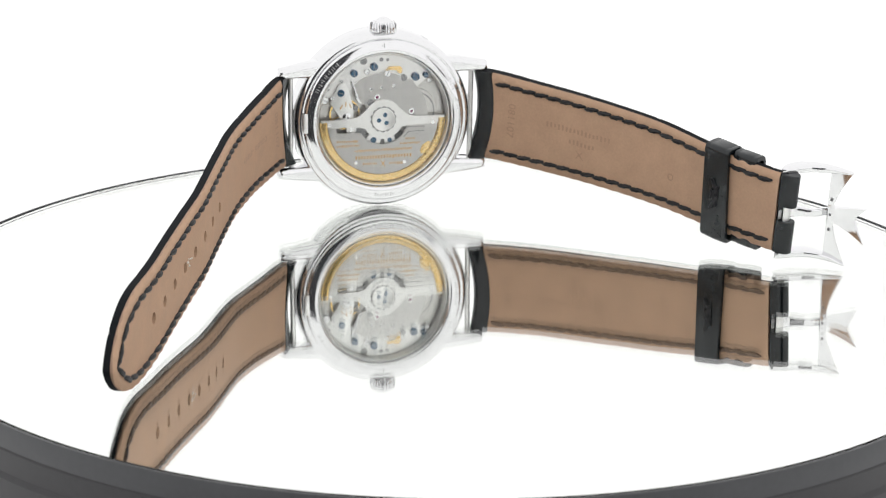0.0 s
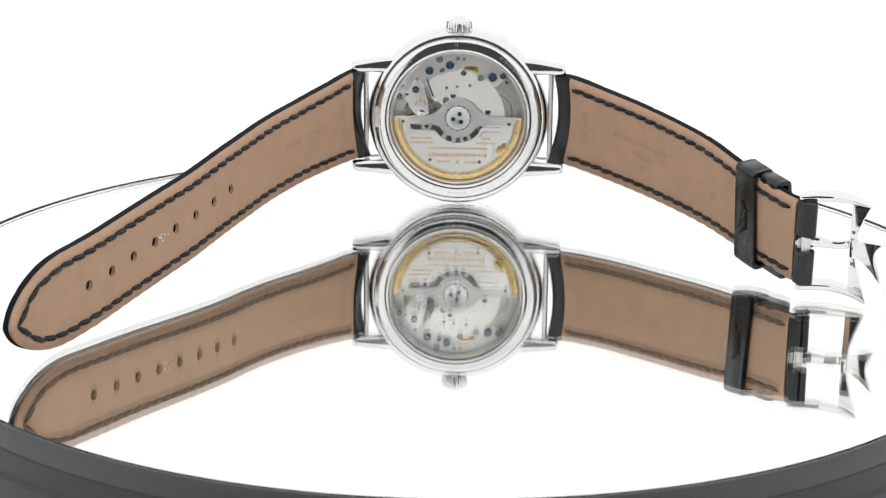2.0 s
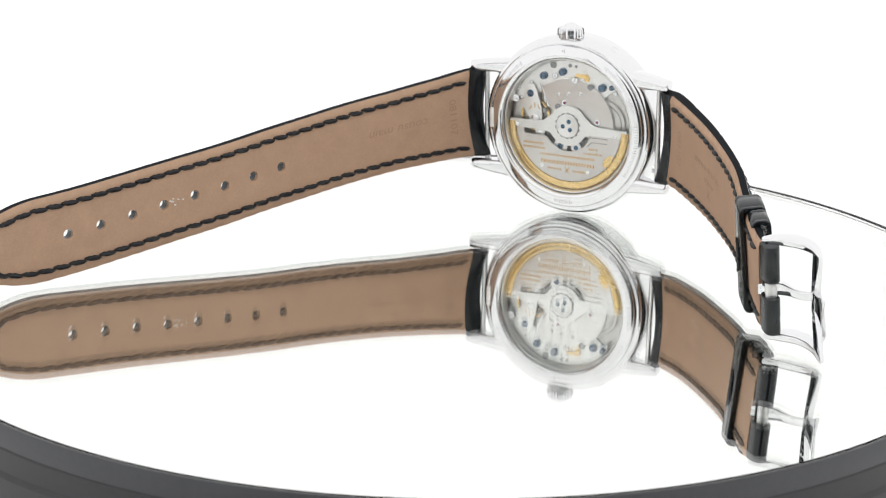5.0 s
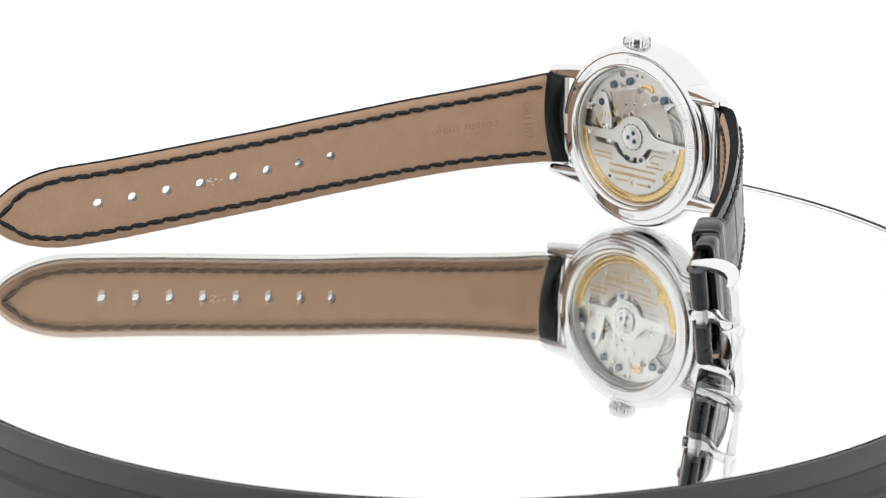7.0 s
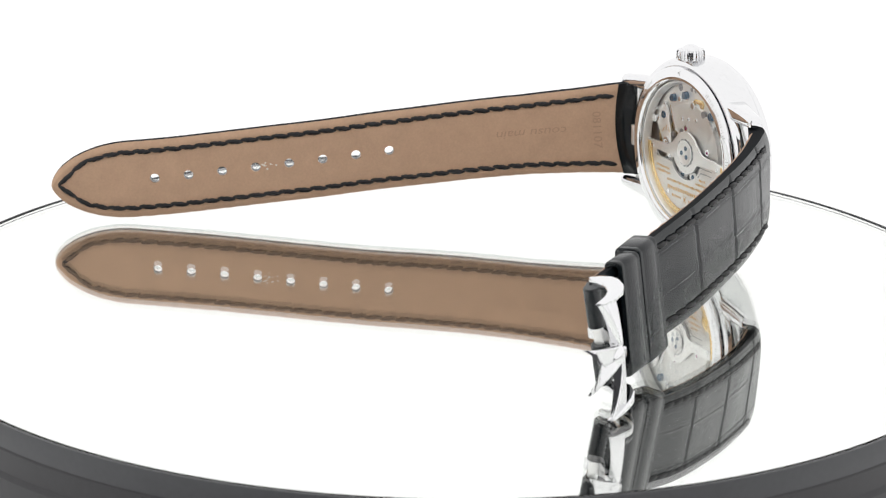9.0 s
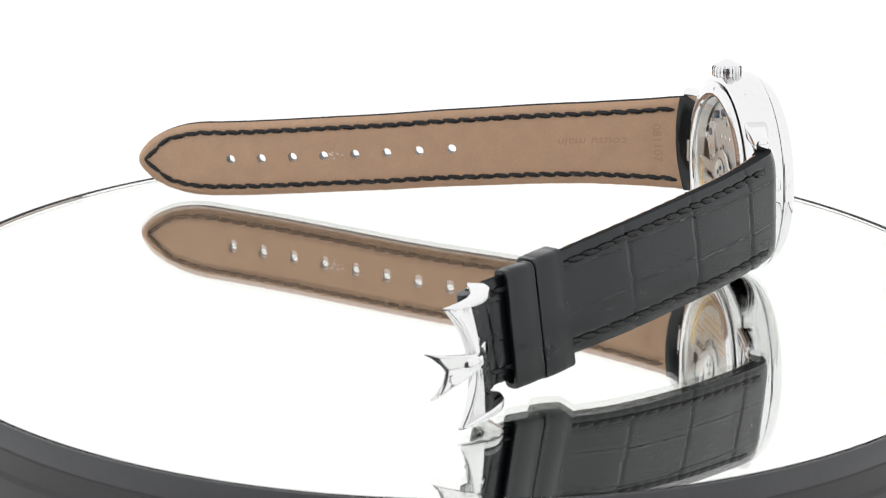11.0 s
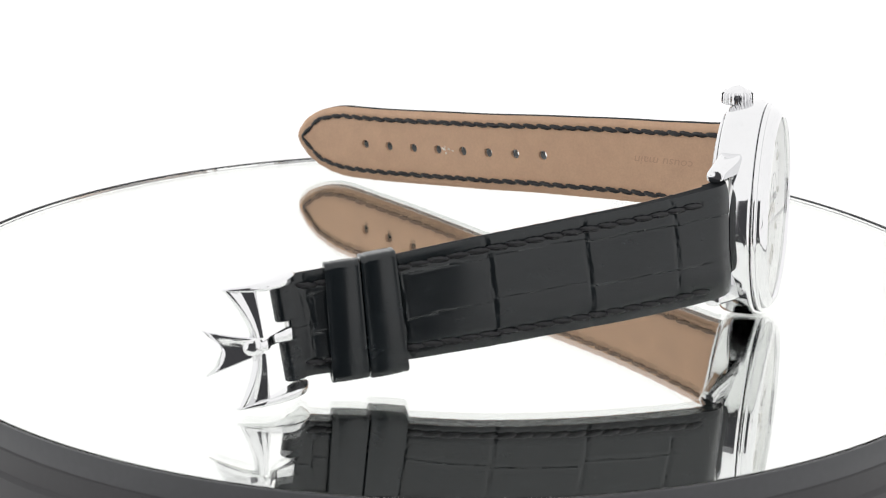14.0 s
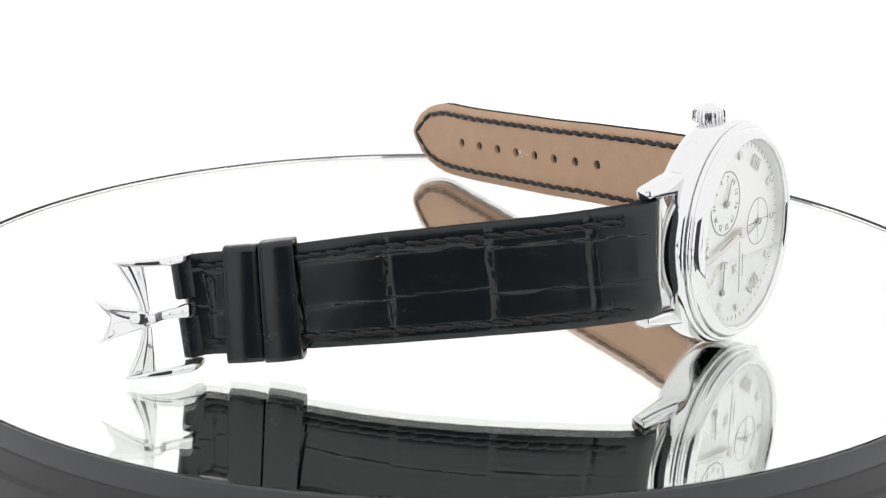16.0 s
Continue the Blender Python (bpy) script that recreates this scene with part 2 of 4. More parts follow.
def turntable():
    top = new("turntable")
    tagged(top, "black plastic turntable with a round mirror platter", "turntable")
    top.matrix_basis = Matrix.Translation((PLATTER_AT[0] * MM, PLATTER_AT[1] * MM, -0.0444))
    base = lathe([(0, 0), (104, 0), (105, 1.0), (106.2, 6), (106.2, 25), (105.6, 25.6), (0, 25.6)], 192)
    part("base", base, BLACK_PLASTIC, top, "black satin plastic drum")
    platter = part("platter", lathe([(0, 26), (104.8, 26), (105.2, 26.5), (105.2, 35.5), (104.9, 36.0), (104.6, 36.3), (104.6, 40.0), (104.3, 40.3), (0, 40.3)], 256), BLACK_PLASTIC, top, "black platter plate with a stepped edge")
    part("silvering", lathe([(0, 44.2 - GLASS_T), (103.7, 44.2 - GLASS_T)], 256), SILVERING, platter, "silvered mirror backing", smooth=0)
    part("mirror_glass", lathe([(0, 44.2), (103.1, 44.2), (103.7, 43.8), (103.7, 44.2 - GLASS_T)], 256), MIRROR_GLASS, platter, "clear glass disc with a polished edge", smooth=0)
    part("rim", lathe([(103.85, 40.35), (104.4, 40.35), (104.4, 44.0), (104.25, 44.3), (103.85, 44.3)], 256, closed=True), RIM_GREY, platter, "thin grey edge strip")
    rng = random.Random(11)
    for i in range(9):
        bm = disc(rng.uniform(0.05, 0.14), 0, 0.01, n=7)
        a = rng.uniform(0, 360)
        part("water_spot", bm, SMUDGE, platter, "" if i else "tiny dried water spot", at=Matrix.Translation((46 + rng.uniform(-5, 5), 14 + rng.uniform(-9, 9), 44.203)) @ pose(0, 0, 0, 0, 0, a))
    return platter


PLATTER = turntable()

# ---- the watch: everything on it turns together ----
WATCH = new("wristwatch")
tagged(WATCH, "steel watch on open black crocodile strap standing on its side", "wristwatch")
NRM = Vector((0.2786, -0.9598, -0.033)).normalized()
AX = Vector((0, 0, 1)).cross(NRM).normalized()
AY = NRM.cross(AX)
CENTRE = Vector((-15.53, 54.7, 19.95))
CASE = Matrix(((AX.x, AY.x, NRM.x, CENTRE.x), (AX.y, AY.y, NRM.y, CENTRE.y), (AX.z, AY.z, NRM.z, CENTRE.z), (0, 0, 0, 1)))
# in the case: x towards 12 o'clock and the buckle, y towards the crown, z out of the back


FRONT = Matrix.Translation((0, 0, -1.65))


def watch_case():
    case = part("case", turned([(15.9, 2.6), (18.4, 3.0), (19.2, 2.7), (19.8, 1.7), (20.0, 0.2), (20.05, -2.2), (20.0, -3.3), (19.75, -3.75), (19.1, -3.95), (17.0, -4.05), (16.9, 2.6)]), STEEL, WATCH, "polished steel case middle", at=CASE, smooth=80)
    back = part("case_back", turned([(15.2, 2.2), (15.1, 3.5), (15.35, 3.9), (15.7, 4.05), (16.1, 4.05), (17.5, 3.8), (17.95, 3.55), (18.05, 3.05), (16.0, 2.9)]), STEEL, WATCH, "polished engraved case back ring", at=CASE, smooth=80)
    part("bezel", turned([(16.6, -2.3), (19.3, -2.3), (19.45, -2.5), (19.45, -2.9), (19.25, -3.15), (18.85, -3.2), (18.75, -3.35), (18.7, -3.8), (18.35, -4.45), (17.75, -4.95), (17.1, -5.15), (16.7, -4.9), (16.5, -4.1)]), STEEL, WATCH, "polished stepped bezel", at=CASE @ FRONT, smooth=80)
    part("movement_ring", turned([(14.1, 1.3), (15.15, 1.6), (15.12, 2.9), (14.75, 3.1), (14.4, 2.0)]), STEEL_SOFT, WATCH, "steel ring round the movement", at=CASE, smooth=80)
    c = part("back_crystal", lathe([(0, 3.65), (14.2, 3.65), (15.05, 3.4)], 96), CRYSTAL, WATCH, "clear sapphire back window", at=CASE)
    c.visible_shadow = False
    c = part("front_crystal", lathe([(0, -5.15), (6, -5.08), (12, -4.9), (16.4, -4.6), (16.7, -4.3)], 96), CRYSTAL, WATCH, "slightly domed sapphire glass", at=CASE @ FRONT)
    c.visible_shadow = False
    # opening slot and small engraving on the back ring
    notch = part("opening_notch", box(-18.25, -17.2, -2.0, 2.4, 3.3, 3.95, 0.2), STEEL_SOFT, back, "small flat notch for opening")
    for a, words in ((38, 9), (-14, 11), (140, 7), (-92, 4), (90, 1)):
        bm = bmesh.new()
        rng = random.Random(a)
        for i in range(words):
            t = radians(a - (i - words / 2) * 4.0)
            mt = Matrix.Rotation(t, 4, "Z") @ Matrix.Translation((16.85, 0, 3.92)) @ Matrix.Rotation(radians(8), 4, "Y")
            for dy, ln in ((-0.28, 0.95), (0.22, rng.uniform(0.3, 0.9))):
                bmesh.ops.create_cube(bm, size=1, matrix=mt @ Matrix.Translation((0, dy, 0)) @ Matrix.Diagonal((ln, 0.16, 0.05, 1)))
        tagged(part("engraving", bm, ETCHED, back, smooth=0), "engraved writing", kind="stuff")
    return case


def lug(sx, sy):
    """A straight lug that leaves the case and dips to the back."""
    rings = []
    for x, y0, y1, z0, z1, r in ((13.2, 9.9, 13.6, -2.4, 2.5, 0.9), (17.5, 9.95, 13.2, -1.2, 2.8, 1.0), (20.5, 10.0, 12.8, -0.2, 3.1, 1.05), (22.4, 10.0, 12.5, 0.2, 3.35, 1.1), (23.1, 10.02, 12.42, 0.35, 3.35, 1.1), (23.38, 10.12, 12.32, 0.5, 3.2, 1.0), (23.48, 10.35, 12.1, 0.8, 2.9, 0.8)):
        rings.append([(sx * x, sy * y, z) for y, z in rounded(y0, y1, z0, z1, r, 5)])
    return part("lug", loft(rings), STEEL, WATCH, "", at=CASE, smooth=45)


def crown():
    bm = bmesh.new()
    n, prof = 96, [(0, 19.6), (1.2, 19.6), (1.2, 20.2), (2.55, 20.25), (2.95, 20.5), (2.95, 22.2), (2.6, 22.55), (1.9, 22.75), (1.3, 23.2), (0.7, 23.5), (0, 23.6)]
    rings = []
    for i in range(n):
        a = 2 * math.pi * i / n
        cut = 0.45 if i % 4 in (0, 1) else 0.0
        rings.append([bm.verts.new(((r - (cut if 2.5 < r else 0)) * math.cos(a), (r - (cut if 2.5 < r else 0)) * math.sin(a), z)) for r, z in prof])
    for i in range(n):
        p, q = rings[i], rings[(i + 1) % n]
        for j in range(len(prof) - 1):
            bm.faces.new((p[j], p[j + 1], q[j + 1], q[j]))
    bmesh.ops.remove_doubles(bm, verts=bm.verts[:], dist=1e-4)
    part("crown", bm, STEEL, WATCH, "fluted winding crown", at=CASE @ pose(0, 0, 0, -90, 0, 0) @ Matrix.Translation((0, -1.5, -0.8)), smooth=30)
    bm = lathe([(0, 19.0), (1.15, 19.0), (1.15, 19.9), (0.95, 20.1), (0.8, 19.95), (0.6, 19.95), (0.4, 20.1), (0, 20.15)], 40)
    part("corrector_button", bm, STEEL, WATCH, "small round push button", at=CASE @ pose(0, 0, 0, 0, 0, -29) @ pose(0, 0, 0, -90, 0, 0))


def toothed(r, teeth, z0, z1, depth=0.35, hole=0.0):
    o = []
    for i in range(teeth):
        for f, rr in ((0.0, r - depth), (0.28, r), (0.55, r), (0.8, r - depth)):
            a = 2 * math.pi * (i + f) / teeth
            o.append((rr * math.cos(a), rr * math.sin(a)))
    return plate(o, z0, z1)


def movement():
    mv = part("movement", disc(14.6, -1.6, 0.2, 0.15, 96), DEEP, WATCH, "rhodium-plated automatic movement", at=CASE)
    def at(x, y, z=0.0):
        return Matrix.Translation((x, y, z))
    # outer bridge ring, then the large striped plate over it
    o = arc(14.3, 158, 40, 36) + arc(9.4, 40, 128, 20) + [(-7.3, 6.6), (-9.6, 4.4)]
    part("outer_bridge", plate(o, 0.3, 0.95, 0.12), STEEL_SOFT, mv, "brushed outer bridge")
    o = [(10.4, -0.8)] + arc(10.4, -2, 48, 12) + [(6.6, 8.6), (5.6, 8.3), (4.8, 9.2)] + arc(10.3, 62, 84, 6) + [(0.6, 10.9), (-0.2, 10.2)] + arc(10.2, 94, 128, 8) + [(-6.6, 7.0), (-6.0, 5.2), (-5.2, 3.6), (-3.6, 3.2), (-3.4, -0.8)]
    part("train_bridge", plate(o, 0.75, 1.5, 0.16, 3), PLATE, mv, "striped bridge with bright bevelled edge")
    o = [(-13.8, 2.4), (-12.6, 4.0), (-10.4, 8.0), (-8.9, 8.3), (-7.8, 6.8), (-6.6, 3.2), (-6.3, 0.2), (-9.6, 0.0), (-11.0, 1.4)]
    part("balance_cock", plate([(x * 0.86 - 1.0, y) for x, y in o[1:8]], 1.1, 1.6, 0.12), STEEL_SOFT, mv, "polished balance cock")
    part("balance_wheel", lathe([(3.05, 0.55), (3.45, 0.55), (3.45, 0.95), (3.05, 0.95)], 64, closed=True), GOLD, mv, "gold balance wheel", at=at(-8.4, 1.2))
    for a in (25, 115, 205, 295):
        part("balance_spoke", box(0.2, 3.1, -0.13, 0.13, 0.65, 0.85), GOLD, mv, "", at=at(-8.4, 1.2) @ pose(0, 0, 0, 0, 0, a))
    for x, y, a in ((-9.3, 3.0, 62), (-8.3, 3.6, 90), (-7.3, 3.2, 118)):
        part("regulator_mark", box(-0.55, 0.55, -0.09, 0.09, 1.6, 1.63), GILT, mv, "", at=at(x, y) @ pose(0, 0, 0, 0, 0, a))
    part("balance_stone", lathe([(0, 1.6), (0.95, 1.6), (0.9, 1.85), (0.45, 1.95), (0, 1.75)], 28), STEEL, mv, "polished balance pivot cap", at=at(-8.1, 0.7))
    part("barrel_wheel", toothed(5.3, 76, 0.3, 0.7, 0.3), DEEP, mv, "finely toothed barrel wheel", at=at(7.6, 1.0))
    part("barrel_rim", lathe([(4.2, 0.68), (4.45, 0.68), (4.45, 0.74), (4.2, 0.74)], 56, closed=True), ENGRAVED, mv, "", at=at(7.6, 1.0))
    part("setting_spring", plate([(0.7, 10.6), (1.4, 11.5), (3.9, 11.5), (4.5, 10.9), (4.3, 9.9), (3.5, 10.0), (3.2, 10.7), (1.8, 10.9)], 0.95, 1.35, 0.1), GOLD, mv, "curved brass spring")
    part("click_spring", plate([(-7.2, 8.6), (-6.8, 8.7), (-5.4, 4.6), (-4.7, 3.7), (-5.1, 3.5), (-5.9, 4.5)], 1.3, 1.55, 0.06), STEEL, mv, "slim polished spring")
    for x, y, r in ((-9.4, 6.1, 0.8), (-6.4, 10.3, 0.78), (-1.9, 11.6, 0.8), (7.5, 9.0, 0.84), (9.8, 9.3, 0.58)):
        sc = part("screw", disc(r, 0.8, 1.75, 0.1, 28), BLUED, mv, "blued steel screw", at=at(x, y))
        # slot drawn as a flush dark bar, its shade put into the colour
        part("screw_slot", box(-r * 0.9, r * 0.9, -0.07, 0.07, 1.73, 1.757), ENGRAVED, mv, "", at=at(x, y) @ pose(0, 0, 0, 0, 0, (x * 40) % 180))
        part("screw_seat", lathe([(r + 0.02, 0.9), (r + 0.16, 0.9), (r + 0.16, 1.0), (r + 0.02, 1.0)], 28, closed=True), STEEL, mv, "", at=at(x, y))
    for x, y, r in ((-2.6, 6.6, 0.4), (-0.3, 6.9, 0.34), (2.5, 7.2, 0.4), (1.1, 10.0, 0.72), (10.6, 8.1, 0.5), (-13.0, 4.6, 0.85), (-11.3, 5.0, 0.42), (-3.6, 10.6, 0.62), (-12.2, 7.0, 0.3), (-9.2, 8.6, 0.36)):
        sc = part("screw", disc(r, 0.9, 1.66, 0.12, 22), STEEL, mv, "polished steel screw", at=at(x, y))
        part("screw_slot", box(-r * 0.8, r * 0.8, -0.06, 0.06, 1.64, 1.667), ENGRAVED, mv, "", at=at(x, y) @ pose(0, 0, 0, 0, 0, (x * 57) % 180))
    for x, y in ((6.6, 1.3), (-1.2, 4.8)):
        j = part("jewel", disc(0.34, 1.4, 1.6, 0.06, 16), RUBY, mv, "ruby jewel", at=at(x, y))
        part("jewel_setting", lathe([(0.35, 1.4), (0.62, 1.4), (0.62, 1.58), (0.35, 1.56)], 20, closed=True), STEEL, mv, "polished setting ring", at=at(x, y))
    # Flat discs on the bridges; the shade of small recesses is their grey colour.
    for x, y, w in ((-4.2, 12.9, 1.6), (-0.2, 13.1, 0.9), (1.2, 13.0, 0.7), (4.8, 8.9, 1.4), (-2.7, 3.7, 1.6), (-6.0, 2.6, 1.2)):
        part("shaded_recess", disc(w / 2, 0.9, 1.515 if abs(y) < 10 else 0.97, 0.0, 18), ENGRAVED, mv, "flat dark disc painted as a shaded recess", at=at(x, y))
    # rotor: upper bar with a round hub, lower half-disc, gold rim
    o = [(-14.0, 0.25), (-7.0, 0.3), (-5.8, 0.55), (-4.9, 1.2), (-4.35, 1.9)] + arc(4.4, 152, 28, 22) + [(4.35, 1.9), (4.9, 1.2), (5.8, 0.55), (7.0, 0.3), (14.0, 0.25)]
    o += [(13.9, -1.5), (5.6, -1.55)] + arc(4.5, -25, -155, 24) + [(-5.6, -1.55), (-13.9, -1.5)]
    rot = part("rotor", plate(o, 1.95, 2.38, 0.08), STEEL_SOFT, WATCH, "brushed oscillating weight", at=CASE)
    o = [(-12.2, -1.52), (-10.5, -1.52), (-10.6, -2.2), (-10.3, -2.85), (-5.6, -2.85)] + arc(5.75, 212, 328, 24) + [(5.2, -2.2), (5.6, -1.58), (12.2, -1.52)] + arc(12.5, -8, -172, 48)
    part("weight_plate", plate(o, 1.95, 2.36, 0.08), PLATE, rot, "striped lower half of the weight")
    part("rim_weight", lathe(soften([(12.6, 1.8), (14.2, 1.8), (14.3, 2.1), (14.0, 2.4), (12.8, 2.6), (12.6, 2.4)], 1), 120, closed=True, sweep=(-179, -1)), GOLD, rot, "gold rim weight", smooth=60)
    part("hub", lathe([(0, 2.45), (2.3, 2.45), (2.5, 2.5), (2.62, 2.62), (2.5, 2.7), (2.3, 2.62), (0, 2.6)], 64), STEEL_SOFT, rot, "brushed hub")
    part("ball_race", toothed(2.95, 14, 2.3, 2.47, 0.22), ENGRAVED, rot, "notched ring round the hub")
    for a in (70, 190, 310):
        part("screw", disc(0.5, 2.55, 2.7, 0.05, 20), BLUED, rot, "blued hub screw", at=at(math.cos(radians(a)) * 1.05, math.sin(radians(a)) * 1.05))
    for pts in ([(9.5, -1.95), (5.5, -1.95), (4.9, -2.4), (5.0, -2.5), (5.6, -2.07), (9.5, -2.07)], [(9.3, -3.0), (5.7, -3.0), (4.6, -4.2), (4.7, -4.3), (5.8, -3.12), (9.3, -3.12)]):
        part("relief_line", plate(pts, 2.35, 2.385), ENGRAVED, rot, "fine engraved line")
    part("inscription", bars([(-8.1, -4.7, 4.9, 0.62, 2), (-7.9, -5.7, 5.3, 0.62, 2), (6.2, -4.7, 2.2, 0.62, 1), (6.2, -5.7, 4.6, 0.5, 1), (0.1, -6.95, 13.2, 0.7, 4), (0.2, -8.5, 13.0, 1.0, 2), (-2.9, -10.0, 3.4, 0.7, 1), (3.0, -10.1, 3.2, 0.7, 1)], 2.37), GILT, rot, "gilt engraved writing", smooth=0)
    part("emblem", plate([(-0.6, -0.9), (0, -0.15), (0.6, -0.9), (0.15, 0), (0.6, 0.9), (0, 0.15), (-0.6, 0.9), (-0.15, 0)], 2.35, 2.4), GILT, rot, "small gilt cross", at=at(0, -10.1))
    part("hallmark", plate([(8.4, -7.6), (8.9, -6.4), (10.2, -5.5), (10.9, -5.6), (10.6, -6.8), (9.6, -8.2), (8.7, -8.4)], 2.36, 2.44, 0.02), GOLD, rot, "stamped gold shield")
    for x, y in ((-12.1, -0.9), (11.3, -1.2), (-6.1, -9.7), (4.9, -10.0)):
        part("rivet", disc(0.42, 2.3, 2.46, 0.05, 16), STEEL, rot, "polished rivet", at=at(x, y))
    for x, y, r, n in ((-2.0, -4.9, 1.7, 24), (1.7, -5.0, 1.3, 20), (-7.0, -2.2, 1.2, 18)):
        w = part("train_wheel", toothed(r, n, 1.2, 1.5, 0.2), STEEL_SOFT, mv, "small toothed wheel", at=at(x, y))
        part("wheel_pivot", disc(r * 0.4, 1.5, 1.6, 0.04, 16), BLUED if r > 1.25 else STEEL, mv, "", at=at(x, y))
    # Dark disc added under the rotor slot; its grey stands in for shade.
    part("shadow_plate", disc(6.4, 0.2, 0.5, 0.0, 40), ENGRAVED, mv, "dark disc standing in for shade below the rotor", at=at(0, -4.0))


DIAL_FACE = CASE @ FRONT @ Matrix(((-1, 0, 0, 0), (0, 1, 0, 0), (0, 0, -1, 0), (0, 0, 0, 1)))
# on the dial: x to 6 o'clock, y to the crown, z towards the wearer


def on_clock(hour, r):
    a = radians(hour * 30)
    return (-math.cos(a) * r, math.sin(a) * r)


def dial():
    d = part("dial", disc(16.6, 2.3, 2.9, 0.05, 128), DIAL, WATCH, "silvered white dial", at=DIAL_FACE)
    part("flange", lathe([(16.0, 2.92), (16.75, 2.92), (16.75, 4.2), (16.6, 4.2)], 128, closed=True), DIAL, d, "sloping white dial ring")
    for h, word in ((12, "XII"), (4, "IIII"), (8, "VIII")):
        x, y = on_clock(h, 13.0)
        turn = math.degrees(math.atan2(y, x)) - 90
        part("numeral", lettering(word, 3.3, 0.16), APPLIED, d, "applied polished Roman numeral", at=Matrix.Translation((x, y, 3.1)) @ pose(0, 0, 0, 0, 0, turn + (180 if h == 8 else 0)), smooth=0)
    for h in (1, 2, 3, 5, 6, 7, 9, 10, 11):
        x, y = on_clock(h, 13.9)
        part("hour_marker", box(-0.55, 0.55, -0.7, 0.7, 2.9, 3.25, 0.12), APPLIED, d, "applied square hour marker", at=Matrix.Translation((x, y, 0)) @ pose(0, 0, 0, 0, 0, math.degrees(math.atan2(y, x)) + 90))
    bm = bmesh.new()
    for i in range(60):
        mt = Matrix.Rotation(radians(6 * i), 4, "Z") @ Matrix.Translation((15.6, 0, 2.915))
        bmesh.ops.create_cube(bm, size=1, matrix=mt @ Matrix.Diagonal((0.6 if i % 5 else 0.8, 0.12, 0.03, 1)))
    tagged(part("minute_track", bm, INK, d, "printed minute track", smooth=0), kind="stuff")
    # date counter
    dx, dy = -5.2, 6.4
    here = Matrix.Translation((dx, dy, 0.01))
    part("date_counter", disc(5.6, 2.88, 2.92, 0.0, 64), DIAL, d, "round date counter", at=here)
    part("counter_ring", lathe([(5.5, 2.9), (5.72, 2.9), (5.72, 2.98), (5.5, 2.98)], 72, closed=True), ENGRAVED, d, "thin dark ring", at=here)
    for i, k in enumerate((31, 1, 4, 7, 10, 13, 16, 19, 22, 25, 28)):
        a = 180 - 32.727 * i
        part("date_numeral", lettering(str(k), 1.45, 0.01), INK, d, "printed date numeral", at=here @ Matrix.Translation((4.35 * math.cos(radians(a)), 4.35 * math.sin(radians(a)), 2.935)) @ pose(0, 0, 0, 0, 0, a - 90), smooth=0)
    hand = [(-0.4, -0.9), (0.4, -0.9), (0.22, 1.0), (0.1, 4.4), (-0.1, 4.4), (-0.22, 1.0)]
    part("date_hand", plate(hand, 3.2, 3.32, 0.03), HAND, d, "slim dark date hand", at=here @ pose(0, 0, 0, 0, 0, -24))
    part("date_hub", disc(0.62, 3.0, 3.5, 0.1, 20), HAND, d, "", at=here)
    # seconds counter
    here = Matrix.Translation((8.2, 0.2, 0.01))
    part("seconds_counter", disc(4.3, 2.88, 2.92, 0.0, 64), DIAL, d, "small seconds counter", at=here)
    part("counter_ring", lathe([(4.15, 2.9), (4.3, 2.9), (4.3, 2.96), (4.15, 2.96)], 64, closed=True), ENGRAVED, d, "thin dark ring", at=here)
    for a in (0, 90):
        part("cross_line", box(-4.1, 4.1, -0.05, 0.05, 2.925, 2.945), INK, d, "", at=here @ pose(0, 0, 0, 0, 0, a))
    part("seconds_hand", plate(hand, 3.2, 3.3, 0.03), HAND, d, "slim dark seconds hand", at=here @ pose(0, 0, 0, 0, 0, 108))
    part("seconds_hub", disc(0.6, 3.0, 3.45, 0.1, 20), HAND, d, "", at=here)
    # power reserve
    o = arc(5.6, 150, 62, 18, -6.2, -9.6) + arc(4.3, 62, 150, 18, -6.2, -9.6)
    part("reserve_scale", plate(o, 2.9, 2.95), APPLIED, d, "curved grey power reserve scale")
    part("reserve_hand", plate([(-0.35, -0.6), (0.35, -0.6), (0.2, 0.8), (0.08, 5.4), (-0.08, 5.4), (-0.2, 0.8)], 3.2, 3.32, 0.03), HAND, d, "slim dark power reserve hand", at=Matrix.Translation((-6.2, -9.6, 0)) @ pose(0, 0, 0, 0, 0, -6))
    part("reserve_hub", disc(0.6, 3.0, 3.45, 0.1, 20), HAND, d, "", at=Matrix.Translation((-6.2, -9.6, 0)))
    # maker's line and cross as plain marks
    part("inscription", bars([(0, 0, 9.5, 0.6, 2), (0, -1.3, 4.2, 0.45, 1)], 2.92, 0.03), INK, d, "small printed writing", at=Matrix.Translation((1.0, -6.6, 0)) @ pose(0, 0, 0, 0, 0, 90), smooth=0)
    part("applied_cross", plate([(-0.8, -0.9), (0, -0.2), (0.8, -0.9), (0.25, 0), (0.8, 0.9), (0, 0.2), (-0.8, 0.9), (-0.25, 0)], 2.92, 3.2, 0.04), APPLIED, d, "applied polished cross", at=Matrix.Translation((-1.2, -6.4, 0)))
    # hour and minute hands
    for ln, w, z, a, nm in ((9.4, 0.75, 3.55, 98, "hour_hand"), (14.2, 0.62, 3.8, 101, "minute_hand")):
        bm = plate([(-0.4, -1.6), (0.4, -1.6), (w, 1.2), (0.12, ln), (-0.12, ln), (-w, 1.2)], z, z + 0.16, 0.05)
